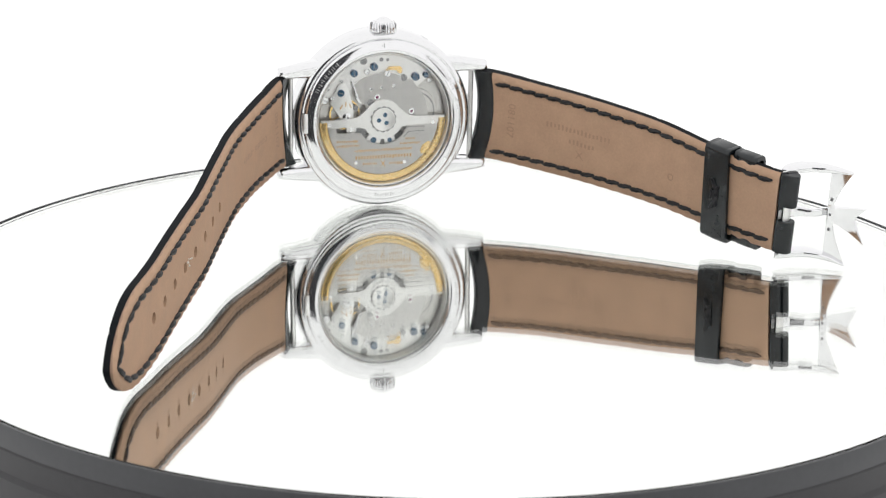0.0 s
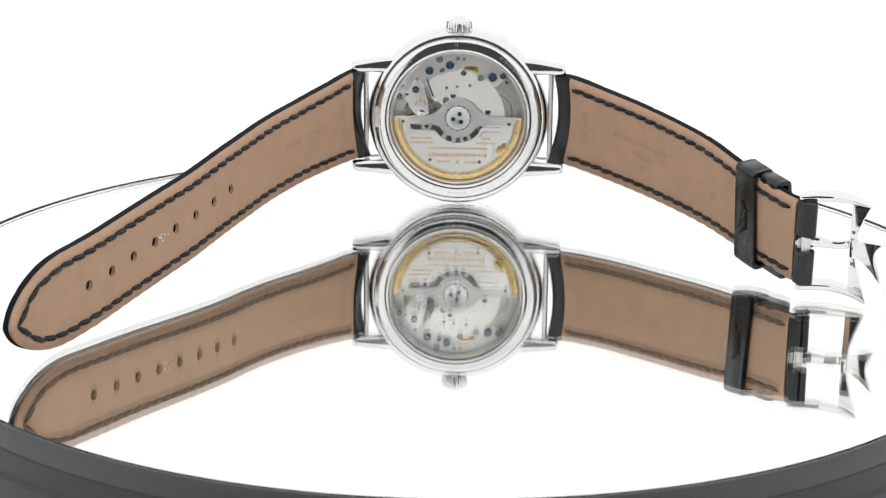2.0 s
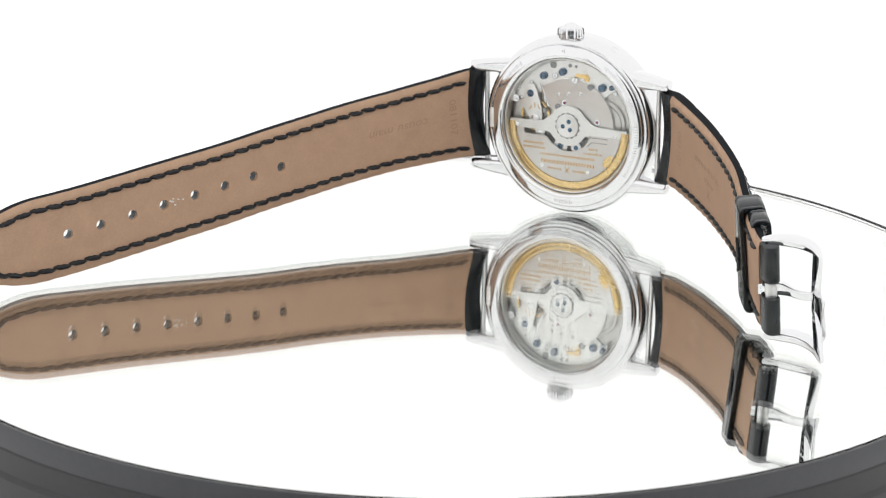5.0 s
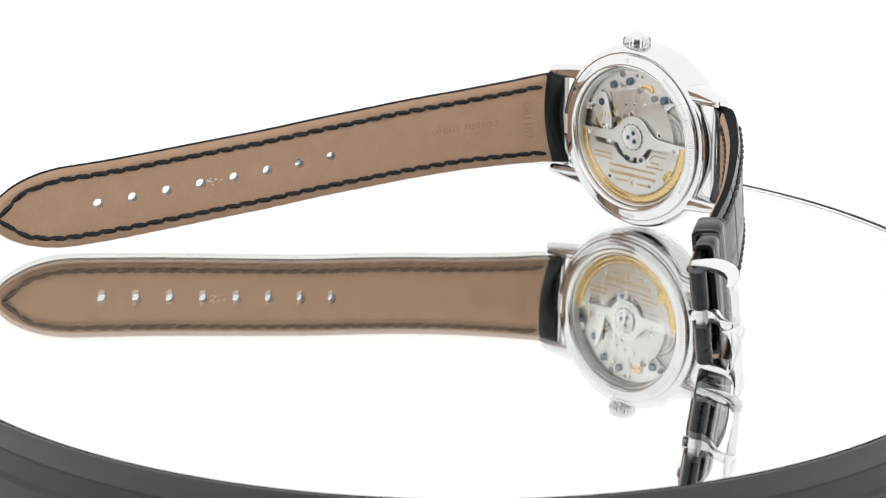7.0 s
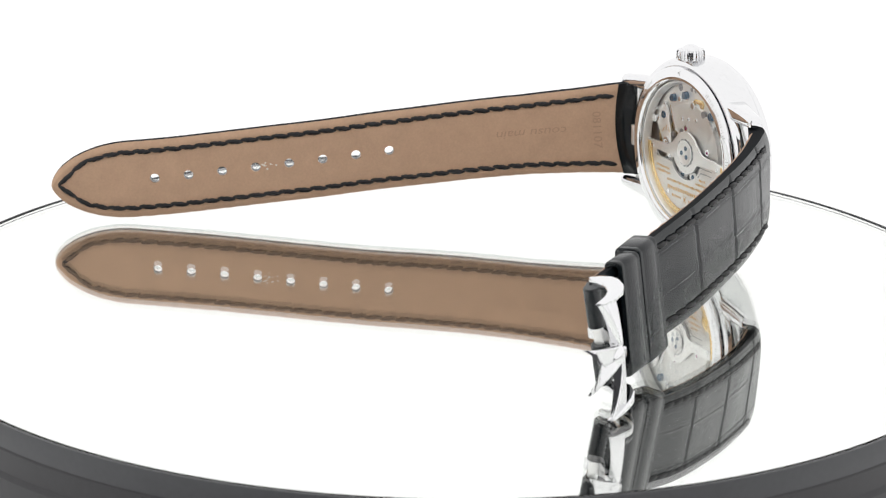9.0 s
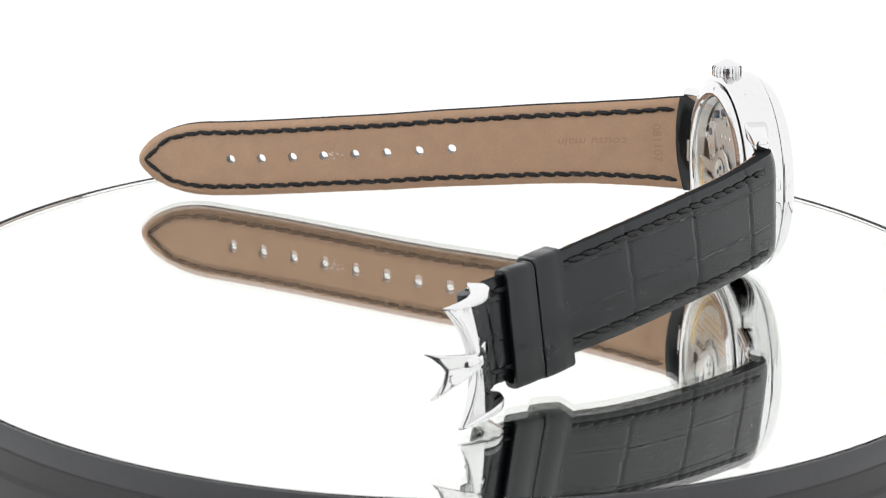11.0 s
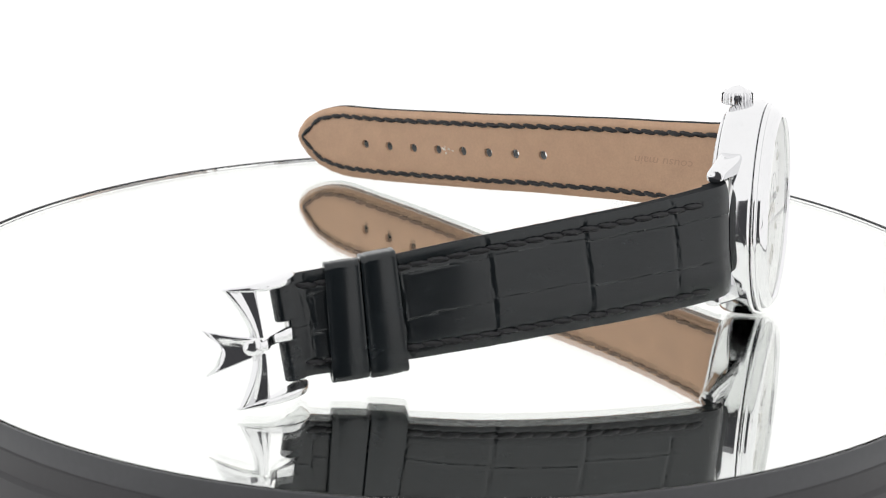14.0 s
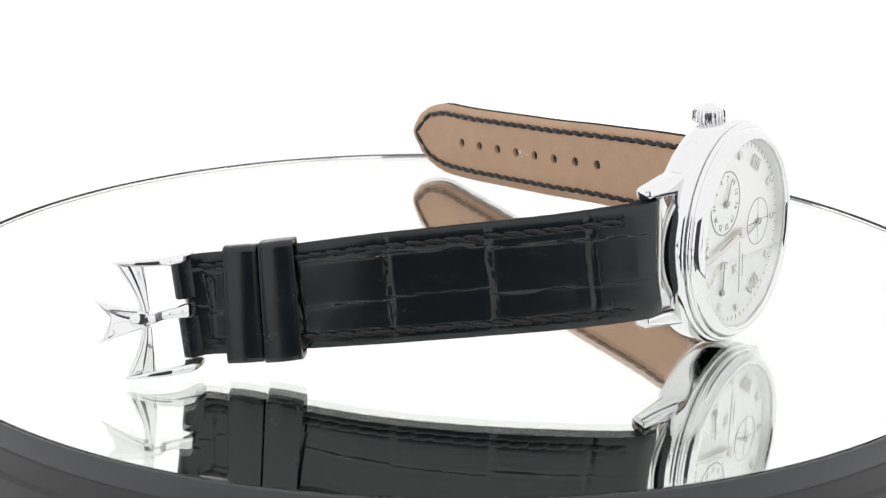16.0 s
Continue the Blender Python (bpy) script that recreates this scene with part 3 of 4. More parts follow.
        part(nm, bm, APPLIED, d, "faceted white gold hand", at=pose(0, 0, 0, 0, 0, a))
    part("hand_hub", disc(0.95, 3.4, 4.25, 0.15, 28), APPLIED, d)


watch_case()
for sx in (-1, 1):
    for sy in (-1, 1):
        lug(sx, sy)
        if sy == 1:
            part("spring_bar", lathe([(0, -10), (0.6, -10), (0.6, 10), (0, 10)], 16), STEEL_SOFT, WATCH, "", at=CASE @ Matrix.Translation((sx * 20.4, 0, 0.5)) @ pose(0, 0, 0, 90, 0, 0))
crown()
movement()
dial()


# ---- straps ----
class Ribbon:
    """A strap's run: points (x, y, z) of the middle of its inner face; out: rough direction of the outer face."""

    def __init__(self, pts, out, zero, lean=(0.0, 0.0)):
        self.lean = lean
        p = [Vector(q) for q in pts]
        p = [2 * p[0] - p[1], *p, 2 * p[-1] - p[-2]]
        fine = []
        for i in range(1, len(p) - 2):
            a, b, c, d = p[i - 1:i + 3]
            for k in range(24):
                t = k / 24
                fine.append(0.5 * (2 * b + (c - a) * t + (2 * a - 5 * b + 4 * c - d) * t * t + (3 * b - a - 3 * c + d) * t ** 3))
        fine.append(p[-2])
        self.p = np.array(fine)
        self.s = np.concatenate([[0], np.cumsum(np.linalg.norm(np.diff(self.p, axis=0), axis=1))]) - zero
        self.out = Vector(out)

    def trihedron(self, s):
        def at(v):
            e = min(max(v, self.s[0]), self.s[-1])
            q = Vector([np.interp(e, self.s, self.p[:, k]) for k in range(3)])
            return q, v - e
        q, over = at(s)
        a, _ = at(min(s, self.s[-1]) - 0.8)
        b, _ = at(max(s, self.s[0]) + 0.8)
        t = (b - a).normalized()
        w = (Vector((0, 0, 1)) - t * t.z).normalized()
        n = t.cross(w)
        if n.dot(self.out) < 0:
            n = -n
        a = radians(self.lean[0] + (self.lean[1] - self.lean[0]) * min(max(s / self.s[-1], 0), 1))
        w, n = w * math.cos(a) - n * math.sin(a), n * math.cos(a) + w * math.sin(a)
        return q + t * over, t, w, n

    def at(self, s, b, n):
        q, t, w, m = self.trihedron(s)
        return q + w * b + m * n

    def seat(self, s, b, n, along=0.0):
        """x along the strap, y across it, z out of it."""
        q, t, w, m = self.trihedron(s)
        y = m.cross(t)
        r = Matrix(((t.x, y.x, m.x), (t.y, y.y, m.y), (t.z, y.z, m.z))).to_4x4()
        return Matrix.Translation(q + w * b + m * n) @ r @ pose(0, 0, 0, 0, 0, along)


def band(rib, s_list, half, low, high, nb=24, holes=(), hole_r=1.05, scoop=0.0):
    """A strap layer between the heights low and high above the inner face; holes: columns at which a hole's block begins."""
    bm = bmesh.new()
    ns = len(s_list)
    frames = [rib.trihedron(s) for s in s_list]
    grids = []
    cols = [math.sin(math.pi / 2 * (2 * j / nb - 1)) * 0.35 + (2 * j / nb - 1) * 0.65 for j in range(nb + 1)]
    mid = nb // 2
    for fn in (low, high):
        g = []
        for i, s in enumerate(s_list):
            q, t, w, n = frames[i]
            hw = half(s)
            fade = scoop * max(0.0, 1 - max(s, 0) / 8) ** 1.5
            g.append([bm.verts.new(q + t * (fade * (1 - c * c)) + w * (c * hw) + n * fn(s, c * hw, hw)) for c in cols])
        grids.append(g)
    skip = set()
    for c in holes:
        skip |= {(i, j) for i in range(c, c + 4) for j in range(mid - 2, mid + 2)}
    for g in grids:
        for i in range(ns - 1):
            for j in range(nb):
                if (i, j) not in skip:
                    bm.faces.new((g[i][j], g[i][j + 1], g[i + 1][j + 1], g[i + 1][j]))
    lo, hi = grids
    for i in range(ns - 1):
        for j in (0, nb):
            bm.faces.new((lo[i][j], lo[i + 1][j], hi[i + 1][j], hi[i][j])).material_index = 1
    for i in (0, ns - 1):
        for j in range(nb):
            bm.faces.new((lo[i][j], lo[i][j + 1], hi[i][j + 1], hi[i][j])).material_index = 1
    for c in holes:
        sc = s_list[c + 2]
        loop = [(c, mid + k) for k in range(-2, 3)] + [(c + k, mid + 2) for k in range(1, 5)] + [(c + 4, mid + k) for k in range(1, -3, -1)] + [(c + k, mid - 2) for k in range(3, 0, -1)]
        rings = []
        for g, fn in ((lo, low), (hi, high)):
            ring = []
            for i, j in loop:
                ds, db = s_list[i] - sc, cols[j] * half(s_list[i])
                ln = math.hypot(ds, db)
                ss, bb = sc + ds / ln * hole_r, db / ln * hole_r
                ring.append(bm.verts.new(rib.at(ss, bb, fn(ss, bb, half(ss)))))
            rings.append(ring)
            for k in range(16):
                (i, j), (i2, j2) = loop[k], loop[(k + 1) % 16]
                bm.faces.new((g[i][j], g[i2][j2], ring[(k + 1) % 16], ring[k]))
        for k in range(16):
            bm.faces.new((rings[0][k], rings[0][(k + 1) % 16], rings[1][(k + 1) % 16], rings[1][k]))
    bmesh.ops.remove_doubles(bm, verts=bm.verts[:], dist=1e-4)
    return bm


def stitch_mesh(length, r):
    bm = bmesh.new()
    rings, n = 12, 9
    rows = []
    for i in range(rings):
        u = i / (rings - 1)
        x = (u - 0.5) * length
        env = (math.sin(math.pi * min(max(u, 0.02), 0.98))) ** 0.4
        rows.append([bm.verts.new((x, (r * env * (1 + 0.22 * math.cos(3 * (2 * math.pi * k / n + u * 6.5)))) * math.cos(2 * math.pi * k / n), (r * env * (1 + 0.22 * math.cos(3 * (2 * math.pi * k / n + u * 6.5)))) * 0.8 * math.sin(2 * math.pi * k / n) - (0.25 * abs(2 * u - 1) ** 3))) for k in range(n)])
    for p, q in zip(rows, rows[1:]):
        for k in range(n):
            bm.faces.new((p[k], p[(k + 1) % n], q[(k + 1) % n], q[k]))
    bm.faces.new(rows[0])
    bm.faces.new(rows[-1][::-1])
    return finish("stitch", bm, THREAD, 60)


STITCH = stitch_mesh(3.9, 0.5)


def stitch_row(rib, parent, s0, s1, across, height, pitch=3.3, tilt=8.0, flip=False):
    n = max(1, round((s1 - s0) / pitch))
    rng = random.Random(int(s0 * 10 + s1))
    for i in range(n):
        s = s0 + (s1 - s0) * (i + 0.5) / n
        b = across(s)
        slope = math.degrees(math.atan2(across(s + 0.6) - across(s - 0.6), 1.2))
        q, t, w, m = rib.trihedron(s)
        sign = 1 if m.cross(t).dot(w) > 0 else -1
        ob = part("stitch", STITCH, THREAD, parent, "", at=rib.seat(s, b, height(s, b), sign * (slope + tilt * max(0.0, 1 - abs(slope) / 30)) + rng.uniform(-2.5, 2.5)))
        if flip:
            ob.matrix_basis = ob.matrix_basis @ pose(0, 0, 0, 180, 0, 0)
        run = math.hypot(1, math.tan(radians(slope)))
        ob.scale = (min(run, 1.5), 1, 1)


def writing_on(rib, parent, text, size, s, b, turn, n, mat, label, stretch=1.0, slant=0.0, up=1):
    bm = lettering(text, size, 0.0)
    bmesh.ops.subdivide_edges(bm, edges=[e for e in bm.edges if e.calc_length() > 1.5], cuts=2)
    c, d = math.cos(radians(turn)), math.sin(radians(turn))
    for v in bm.verts:
        x, y = v.co.x * stretch + v.co.y * slant, v.co.y * up
        v.co = rib.at(s + c * x - d * y, b + d * x + c * y, n)
    part("lettering", bm, mat, parent, label, smooth=0)


def scales(rows, cols, depth):
    """Relief of large square crocodile scales: rows are creased bands across, cols the fine lines along between them."""
    def f(s, b):
        k = sum(s > r for r in rows)
        h = 0.045 * noise.noise(Vector((s * 0.16, b * 0.22, 9.0)))
        for i, r in enumerate(rows):
            d = s - r - 0.3 * noise.noise(Vector((b * 0.35, i * 5.3, 1.7)))
            if abs(d) < 2.4:
                h -= depth * 0.3 * math.exp(-(d / 0.6) ** 2)
                h -= depth * 0.7 * math.exp(-(d / 0.2) ** 2)
                weak = 0.5 + 0.8 * noise.noise(Vector((b * 0.8, i * 3.1, 6.0)))
                h += depth * 0.5 * weak * math.cos(d * 7.5 + 1.5 * noise.noise(Vector((b * 0.9, s * 0.5, i)))) * math.exp(-(d / 0.8) ** 2)
        for c in cols[min(k, len(cols) - 1)]:
            d = b - c - 0.35 * noise.noise(Vector((s * 0.13, c, 4.1)))
            if abs(d) < 1.5:
                keep = 0.75 + 0.6 * noise.noise(Vector((s * 0.3, c, 2.2)))
                h += depth * keep * (0.42 * math.exp(-((d - 0.3) / 0.17) ** 2) - 0.5 * math.exp(-(d / 0.15) ** 2))
        return h
    return f


def lin(s, table):
    return float(np.interp(s, [a for a, _ in table], [b for _, b in table]))


def lined(s, b, hw):
    """Inner face: rounded edges, and a seam drawn in by its stitches."""
    edge = hw - abs(b)
    pull = 0.2 * math.exp(-((edge - 2.15) / 0.6) ** 2) * (0.65 + 0.35 * math.cos(2 * math.pi * s / 1.7))
    return 0.45 * max(1.2 - edge, 0) / 1.2 * (1 + 0.25 * math.sin(s * 1.85)) + pull * (hw > 4)


# long strap with the holes
L_RUN = Ribbon([(-32.9, 47.6, 20.6), (-35.4, 46.0, 20.4), (-38.2, 35.5, 19.4), (-40.9, 24, 18.25), (-42.9, 13, 17.05), (-43.9, 2, 15.85), (-44.5, -7, 14.95), (-45.4, -19, 13.5), (-46.7, -29, 12.35), (-48.2, -41, 10.95), (-49.4, -52, 9.8), (-51.2, -64, 8.8), (-52.8, -76.4, 7.9)], (-1, 0, 0), 2.97)
L_END = float(L_RUN.s[-1])


def l_half(s):
    w = lin(s, ((-3, 9.9), (0, 9.9), (10, 9.2), (22, 8.7), (60, 8.35), (200, 8.2)))
    q = min(max((L_END - s) / 17.0, 0.0), 1.0)
    return max(w * (1 - (1 - q) ** 2.0) ** 0.58, 0.05)


def long_strap():
    pitch = 7.24
    step = pitch / 10
    first = float(np.interp(4.5, -L_RUN.p[:, 1], L_RUN.s))
    lead = int((first - 1.0) / step)
    s_in = [first + (k - lead) * step for k in range(int((L_END - first) / step) + lead)]
    s_in = [1.6] + [s for s in s_in if 1.9 < s < L_END - 1.0] + [L_END - 0.75, L_END - 0.45, L_END - 0.2, L_END - 0.06, L_END]
    lead = min(range(len(s_in)), key=lambda i: abs(s_in[i] - first))
    holes = [lead + 10 * k - 2 for k in range(8)]
    lining = part("lining", band(L_RUN, s_in, l_half, lined, lambda s, b, hw: 0.75, 28, holes, scoop=1.7), TAN, WATCH, "smooth tan calf lining with eight round holes")
    s_out = [-1.8, -1.7, -1.5, -1.2, -0.6, 0.1, 0.8, 1.5, 1.75] + [s for s in s_in if s > 1.9]
    holes = [c + len(s_out) - len(s_in) for c in holes]
    rel = scales([8.5 + 16.0 * k for k in range(8)], [(-2.4, 4.6), (-2.8, 5.1), (-1.5, 5.8), (-2.2, 5.0)], 0.16)

    def low(s, b, hw):
        return 0.76 if s > 1.7 else 1.3 - 1.38 * math.sqrt(max(0, 1 - max(0, 1 - (s + 1.8) / 1.2) ** 2))

    def high(s, b, hw):
        t = lin(s, ((-1.8, 1.5), (-1.3, 2.1), (0, 2.6), (4, 2.8), (12, 2.8), (35, 2.5), (L_END - 10, 2.3), (L_END, 2.0)))
        return 0.76 + (t - 0.76) * (0.85 + 0.15 * (1 - min(abs(b) / hw, 1) ** 5)) + rel(s, b)

    strap = part("long_strap", band(L_RUN, s_out, lambda s: l_half(s) + 0.05, low, high, 28, holes, scoop=1.7), CROC, WATCH, "long black crocodile strap half with holes")
    lining.parent = strap
    strap.data.materials.append(EDGE_PAINT)
    lining.data.materials.append(TAN_EDGE)
    row = lambda s: max(min(l_half(s) - 2.15, (L_END - 1.5 - s) * 0.8), 0.05)
    apex = L_END - 1.7
    stitch_row(L_RUN, strap, 3.0, apex, row, lambda s, b: -0.1, flip=True)
    stitch_row(L_RUN, strap, 3.0, apex, lambda s: -row(s), lambda s, b: -0.1, flip=True)
    writing_on(L_RUN, strap, "081107", 2.6, 6.8, 0.2, 270, -0.03, TAN_PRESSED, "pressed strap number", 1.05, up=-1)
    writing_on(L_RUN, strap, "cousu main", 2.5, 21.0, 0.6, 0, -0.03, TAN_PRESSED, "pressed italic words", 1.35, 0.3, up=-1)
    rng = random.Random(3)
    bm = bmesh.new()
    for i in range(9):
        s, b = first + 3 * pitch - rng.uniform(1.3, 5.0) + pitch, rng.uniform(-0.7, 0.7)
        bmesh.ops.create_icosphere(bm, subdivisions=1, radius=rng.uniform(0.12, 0.3), matrix=Matrix.Translation(L_RUN.at(s, b, -0.02)))
    tagged(part("lint", bm, LINT, strap, "pale scuffed specks beside a hole"), kind="stuff")


# short strap with loops and buckle
R_RUN = Ribbon([(1.9, 57.6, 20.0), (4.4, 58.4, 19.9), (8.6, 57.9, 19.55), (19.2, 51.9, 18.3), (30.2, 44.1, 17.1), (42.7, 33.8, 15.35), (52.0, 24.2, 13.4), (57.2, 19.0, 12.3), (64.0, 12.2, 11.3), (68.0, 9.6, 10.75)], (1, 1, 0), 5.6, (3.5, 7.5))
R_END = float(R_RUN.s[-1])


def r_half(s):
    return lin(s, ((-3, 9.95), (2, 9.95), (12, 9.8), (24, 9.65), (44, 9.35), (58, 8.9), (90, 8.4)))


def keeper(strap, s0, s1, n0, n1, extra, label):
    """A leather loop round the strap, with a soft waist and creased edges."""
    bm = bmesh.new()
    ss = [s0, s0 + 0.12, s0 + 0.5, s0 + 1.0, s0 + 1.25, (s0 + s1) / 2, s1 - 1.25, s1 - 1.0, s1 - 0.5, s1 - 0.12, s1]
    off = [-0.16, -0.03, 0.02, -0.06, 0.02, 0.03, 0.02, -0.06, 0.02, -0.03, -0.16]
    grids = []
    for inner in (0, 1):
        g = []
        for s, o in zip(ss, off):
            hw = r_half((s0 + s1) / 2) + extra
            k = -0.85 if inner else o
            g.append([bm.verts.new(R_RUN.at(s - 0.05 * b, b, n)) for b, n in rounded(-hw - 0.45 - k, hw + k, n0 - k, n1 + k, 1.1 if not inner else 0.5)])
        grids.append(g)
    n = len(grids[0][0])
    for g in grids:
        for p, q in zip(g, g[1:]):
            for k in range(n):
                bm.faces.new((p[k], p[(k + 1) % n], q[(k + 1) % n], q[k]))
    for i in (0, -1):
        for k in range(n):
            bm.faces.new((grids[0][i][k], grids[0][i][(k + 1) % n], grids[1][i][(k + 1) % n], grids[1][i][k]))
    return part("strap_loop", bm, CALF_BLACK, strap, label)


def short_strap():
    end = R_END - 1.6
    s_in = list(np.arange(0.8, end - 1.6, 0.5)) + [end - 1.5]
    lining = part("lining", band(R_RUN, s_in, r_half, lined, lambda s, b, hw: 0.75, 24, scoop=1.6), TAN, WATCH, "smooth tan calf lining")
    s_out = [-2.9, -2.8, -2.6, -2.3, -1.8, -1.2, -0.4, 0.1, 0.7, 0.95] + list(np.arange(1.2, end, 0.2))
    rel = scales([9.0, 25.6, 42.6, 58.0, 73.5], [(-2.9, 5.0), (-2.6, 5.3), (-1.6, 6.0), (-2.0, 5.6), (-1.5, 5), (-0.2,)], 0.3)

    def low(s, b, hw):
        return 0.76 if s > 0.9 else 1.3 - 1.38 * math.sqrt(max(0, 1 - max(0, 1 - (s + 2.9) / 1.2) ** 2))

    def high(s, b, hw):
        t = lin(s, ((-3, 2.2), (-2, 3.4), (0, 4.0), (12, 3.3), (35, 2.7), (60, 2.5), (end, 2.2)))
        seam = -0.22 * math.exp(-((hw - abs(b) - 2.1) / 0.55) ** 2) if s > 3 else 0
        return 0.76 + (t - 0.76) * (0.7 + 0.3 * (1 - min(abs(b) / hw, 1) ** 6)) + rel(s, b) + seam

    strap = part("short_strap", band(R_RUN, s_out, lambda s: r_half(s) + 0.05, low, high, 96, scoop=1.6), CROC, WATCH, "short black crocodile strap half with two loops")
    lining.parent = strap
    strap.data.materials.append(EDGE_PAINT)
    lining.data.materials.append(TAN_EDGE)
    for sg in (1, -1):
        row = lambda s, sg=sg: sg * (r_half(s) - 2.1)
        stitch_row(R_RUN, strap, 2.2, end - 3.0, row, lambda s, b: -0.1, flip=True)
        stitch_row(R_RUN, strap, 3.4, end - 2.4, row, lambda s, b: high(s, b, r_half(s)) + 0.26)
    # turned ends that hold the buckle bar, either side of the tongue
    for b0, b1 in ((1.6, r_half(end)), (-r_half(end), -1.6)):
        rings = []
        for b in (b0, b0 + 0.15, b1 - 0.15, b1):
            k = 0.12 if b in (b0, b1) else 0.0
            o = [(end - 1.2, 0.1 + k), (end + 0.3, 0.0 + k)] + [(end + 0.8 + (1.45 - k) * math.cos(radians(a)), 1.4 + (1.4 - k) * math.sin(radians(a))) for a in range(-80, 81, 20)] + [(end + 0.3, 2.8 - k), (end - 1.2, 2.6 - k)]
            rings.append([R_RUN.at(s, b, n) for s, n in o])
        part("turned_end", loft(rings), CALF_BLACK, strap, "black leather turned round the buckle bar")
    keeper(strap, 58.1, 64.3, -1.15, 3.85, 1.25, "black leather sliding loop")
    keeper(strap, 64.5, 70.6, 0.35, 3.85, 1.1, "black leather fixed loop")
    for i in range(4):
        part("stitch", STITCH, THREAD, strap, "", at=R_RUN.seat(61.4, -2.2 + 1.2 * i, -1.22, 62 if i % 2 else 118))
    writing_on(R_RUN, strap, "081107", 2.5, 6.6, 0.2, 270, -0.03, TAN_PRESSED, "pressed strap number", 1.05)
    bm = bars([(0, 1.3, 17.0, 1.5, 2), (1.0, -1.4, 7.0, 1.5, 1)], 0, 0.02)
    for v in bm.verts:
        v.co = R_RUN.at(24.0 + v.co.x, v.co.y + 0.3, -0.02 + v.co.z)
    part("pressed_writing", bm, TAN_PRESSED, strap, "faint pressed writing", smooth=0)
    cross = [(-1.0, -1.1), (0, -0.2), (1.0, -1.1), (0.3, 0), (1.0, 1.1), (0, 0.2), (-1.0, 1.1), (-0.3, 0)]
    part("pressed_cross", plate(cross, -0.03, 0.02), TAN_PRESSED, strap, "small pressed cross", at=R_RUN.seat(24.5, -3.6, 0))
    part("pressed_ring", lathe([(0.55, -0.03), (0.8, -0.03), (0.8, 0.02), (0.55, 0.02)], 24, closed=True), TAN_PRESSED, strap, "small pressed ring mark", at=R_RUN.seat(48.5, -1.5, 0))


long_strap()
short_strap()

# ---- pin buckle in the form of half a splayed cross ----
BA = Vector((0.967, -0.25, -0.043)).normalized()
BB = Vector((0.035, -0.145, 0.989))
BB = (BB - BA * BB.dot(BA)).normalized()
BN = BB.cross(BA) if BB.cross(BA).dot(Vector((1, 1, 0))) > 0 else BA.cross(BB)
BO = Vector((67.75, 11.7, 10.9))


def buckle_at(a, b, n):
    if a > 8:
        bow = 2.79 - 0.34 * (a - 8) - 0.048 * (a - 8) ** 2
    else:
        bow = 3.3 * (1 - ((a - 5.0) / (7.6 if a > 5 else 6.7)) ** 2)
    return BO + BA * a + BB * b + BN * (n + bow)


def bent(bm):
    for v in bm.verts:
        v.co = buckle_at(*v.co)
    return bm


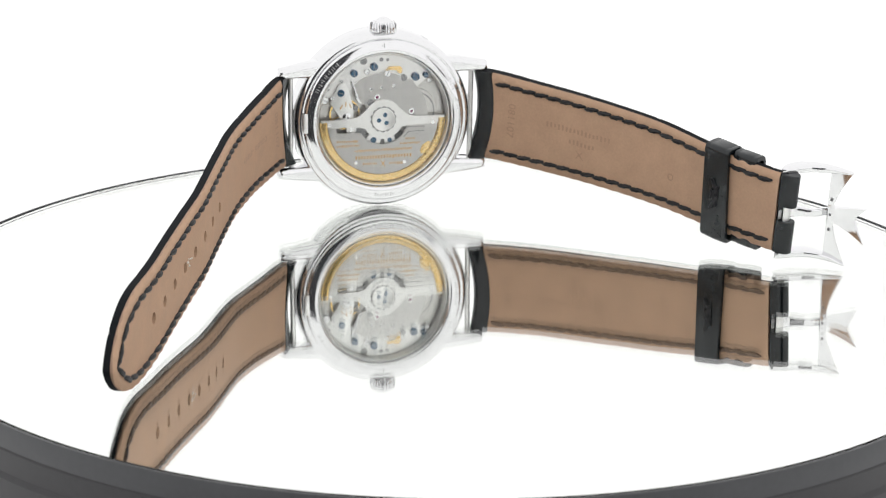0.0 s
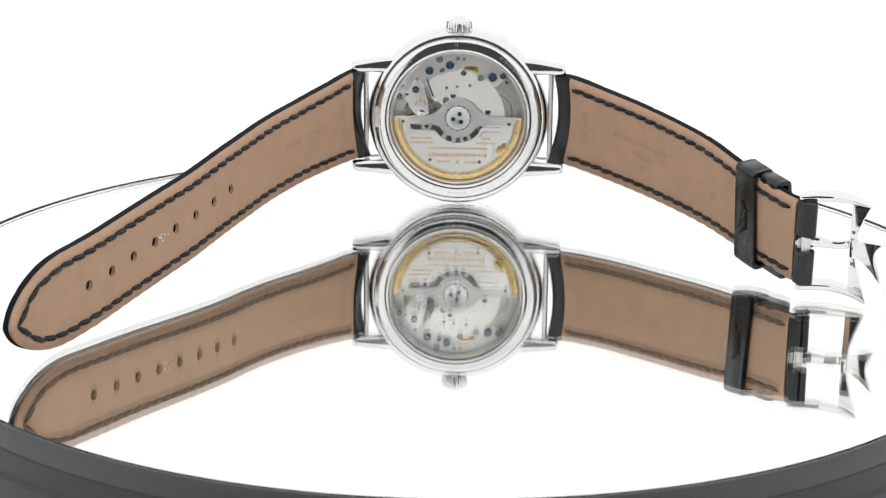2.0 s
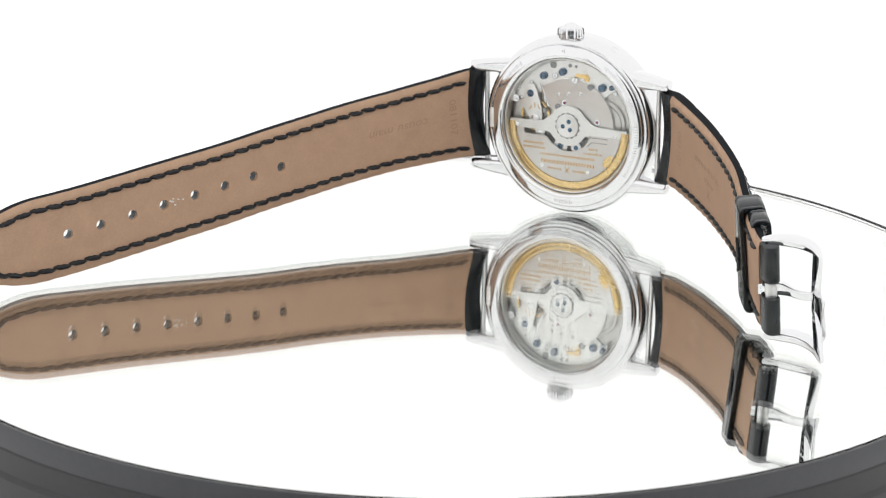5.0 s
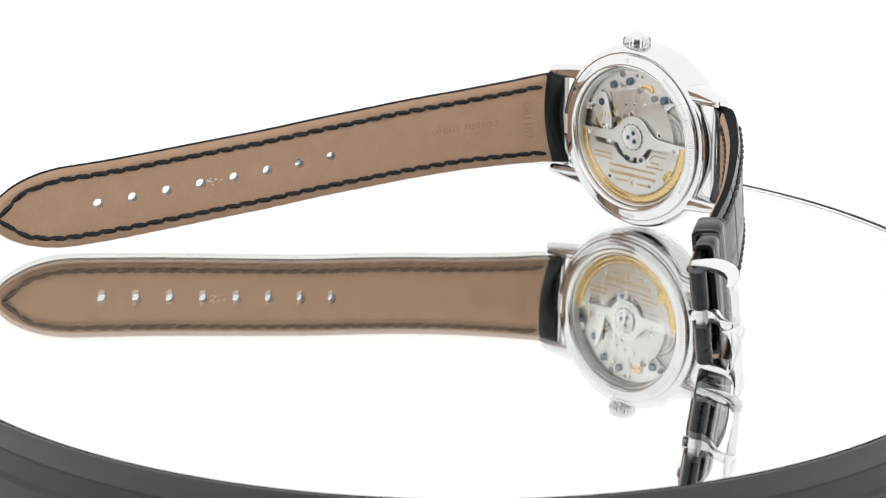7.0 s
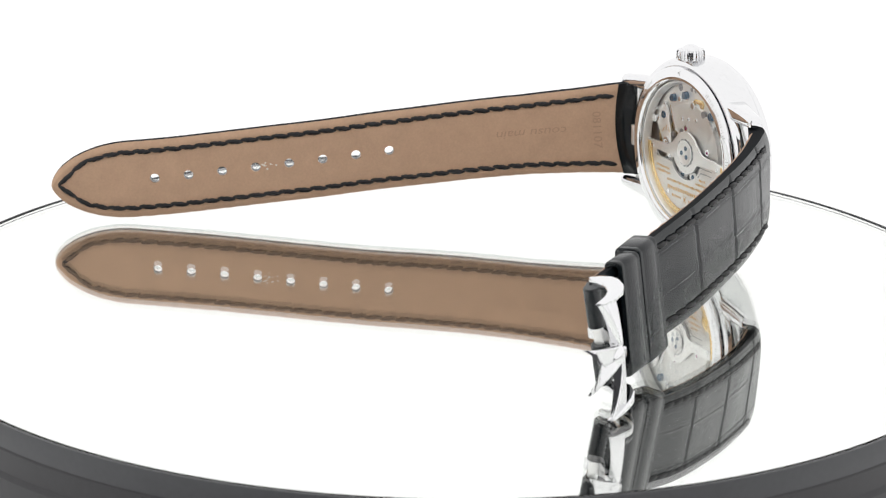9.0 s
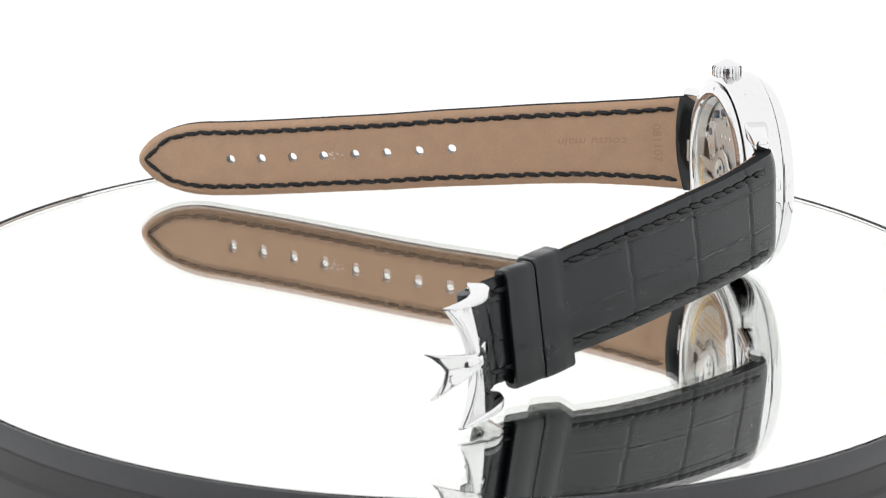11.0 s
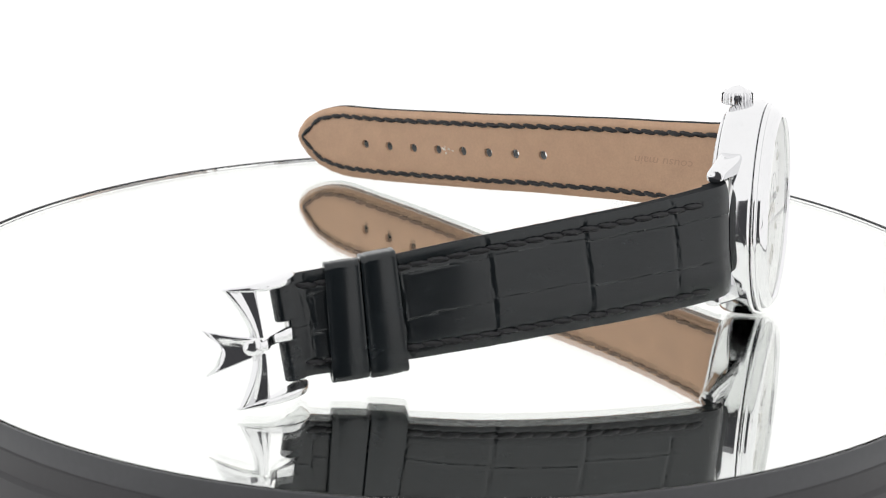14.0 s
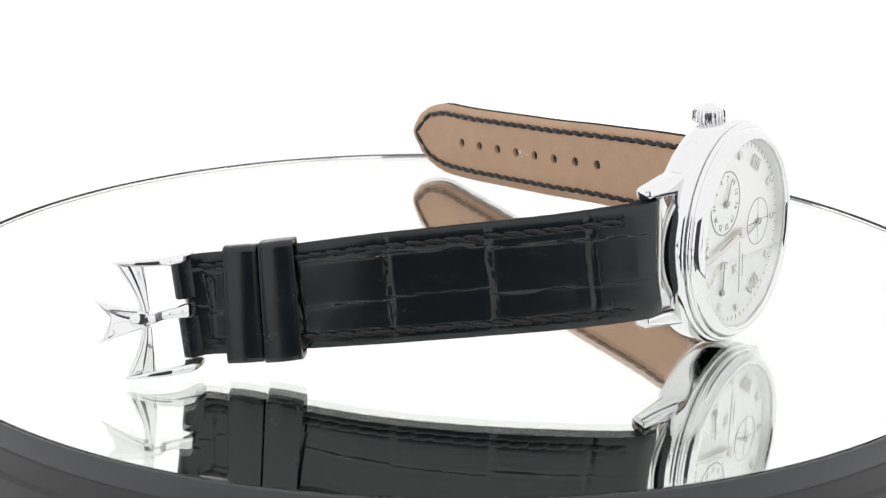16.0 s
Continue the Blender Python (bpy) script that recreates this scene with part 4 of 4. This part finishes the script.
def buckle():
    def dished(p, q, low, top, dip):
        """A cross-section from p to q with raised rims and a hollow middle."""
        prof = [(0.0, low), (0.0, top - 0.3), (0.015, top - 0.12), (0.05, top)]
        for i in range(13):
            u = 0.1 + 0.8 * i / 12
            prof.append((u, top - dip * max(0.0, math.sin(math.pi * (u - 0.1) / 0.8)) ** 1.4))
        prof += [(0.95, top), (0.985, top - 0.12), (1.0, top - 0.3)] + [(u, low) for u in (1.0, 0.92, 0.8, 0.65, 0.5, 0.35, 0.2, 0.08)]
        return [(*Vector(p).lerp(Vector(q), u), n) for u, n in prof]
    bk = part("buckle", bent(box(7.8, 9.2, -2.0, 2.0, -0.7, 0.3, 0.2)), STEEL, WATCH, "polished steel half-cross pin buckle", smooth=50)
    for sg in (1, -1):
        rings = []
        for u in (0.0, 0.05, 0.12, 0.2, 0.3, 0.4, 0.5, 0.6, 0.7, 0.8, 0.9, 0.97, 1.0):
            b = 1.3 + 8.4 * u
            fall = 0.5 * u ** 2
            ring = dished((7.8, sg * b), (9.0 + 3.3 * u ** 1.5, sg * (b + 0.35 * u)), -0.7 + 0.5 * u, 0.9 - fall, 0.2 + 0.45 * u)
            rings.append(ring)
        part("cross_arm", bent(loft(rings)), STEEL, bk, "hollow-faced splayed arm", smooth=55)
    rings = []
    for u in (0.0, 0.06, 0.14, 0.24, 0.35, 0.47, 0.6, 0.72, 0.84, 0.93, 1.0):
        w = 1.45 + 2.4 * u ** 1.35
        ring = dished((0, -w), (0, w), -0.7 + 0.8 * u, 0.95, 0.25 + 0.12 * u)
        rings.append([(8.4 + u * (5.0 + 2.3 * abs(b / w) ** 1.7), b, n) for _, b, n in ring])
    part("cross_arm", bent(loft(rings)), STEEL, bk, "hollow-faced splayed arm", smooth=55)
    for sg in (1, -1):
        rings = []
        for a, h, y0, y1 in ((-1.7, 0.6, 8.9, 9.75), (-1.45, 1.2, 8.7, 9.85), (-0.9, 1.65, 8.6, 9.9), (0, 1.85, 8.55, 9.95), (1.5, 1.85, 8.55, 10.0), (4, 1.55, 8.6, 10.0), (6.5, 1.25, 8.75, 10.05), (9, 1.0, 9.0, 10.1), (11.4, 0.75, 9.5, 10.1), (12.3, 0.5, 9.8, 10.1)):
            rings.append([(a, sg * b, n) for b, n in rounded(y0, y1, -h, h, min(0.42, h * 0.6, (y1 - y0) * 0.45), 4)])
        part("side_arm", bent(loft(rings)), STEEL, bk, "polished side arm", smooth=50)
    rings = [[(0.7 * math.cos(radians(30 * k)), b, 0.7 * math.sin(radians(30 * k)) - 1.7) for k in range(12)] for b in (-8.6, 8.6)]
    part("bar", bent(loft(rings)), STEEL_SOFT, bk, "steel cross bar")
    rings = []
    for a, n, w, h in ((-1.5, -1.6, 1.0, 0.6), (-1.2, -0.8, 1.15, 0.8), (-0.2, -0.5, 1.2, 0.85), (1.3, -0.5, 1.15, 0.7), (2.6, -1.0, 0.95, 0.55), (4.2, -1.4, 0.8, 0.5), (5.8, -1.0, 0.8, 0.5), (7.0, 0.3, 0.85, 0.5), (8.0, 0.95, 0.85, 0.42), (8.8, 1.15, 0.7, 0.3)):
        rings.append([(a, b, n + m) for b, m in rounded(-w, w, -h, h, min(0.3, h * 0.8), 3)])
    part("tongue", bent(loft(rings)), STEEL, bk, "curved polished tongue", smooth=50)
    bm = lathe([(1.6, 0.0), (1.55, 0.85), (1.2, 1.25), (0.6, 1.4), (0, 1.45)], 32)
    bmesh.ops.translate(bm, vec=(9.4, 0, 0), verts=bm.verts[:])
    part("boss", bent(bm), STEEL, bk, "round boss at the crossing")
    for b in (6.5, -6.5, 0.0):
        part("hallmark", bent(box(8.2, 8.7, b * 0.5 - 0.3, b * 0.5 + 0.3, -0.73, -0.6)), ENGRAVED, bk, "stamped mark", smooth=0)


buckle()


# ---- what moves: platter and watch turn together ----
def motions():
    rows, spin = [], []
    for k in range(17):
        a = SPIN * k
        rows.append((float(k), pose(0, 0, 0, 0, 0, a)))
        spin.append((float(k), pose(0, 0, 0, 0, 0, a)))
    walk(WATCH, rows)
    walk(PLATTER, spin)


motions()
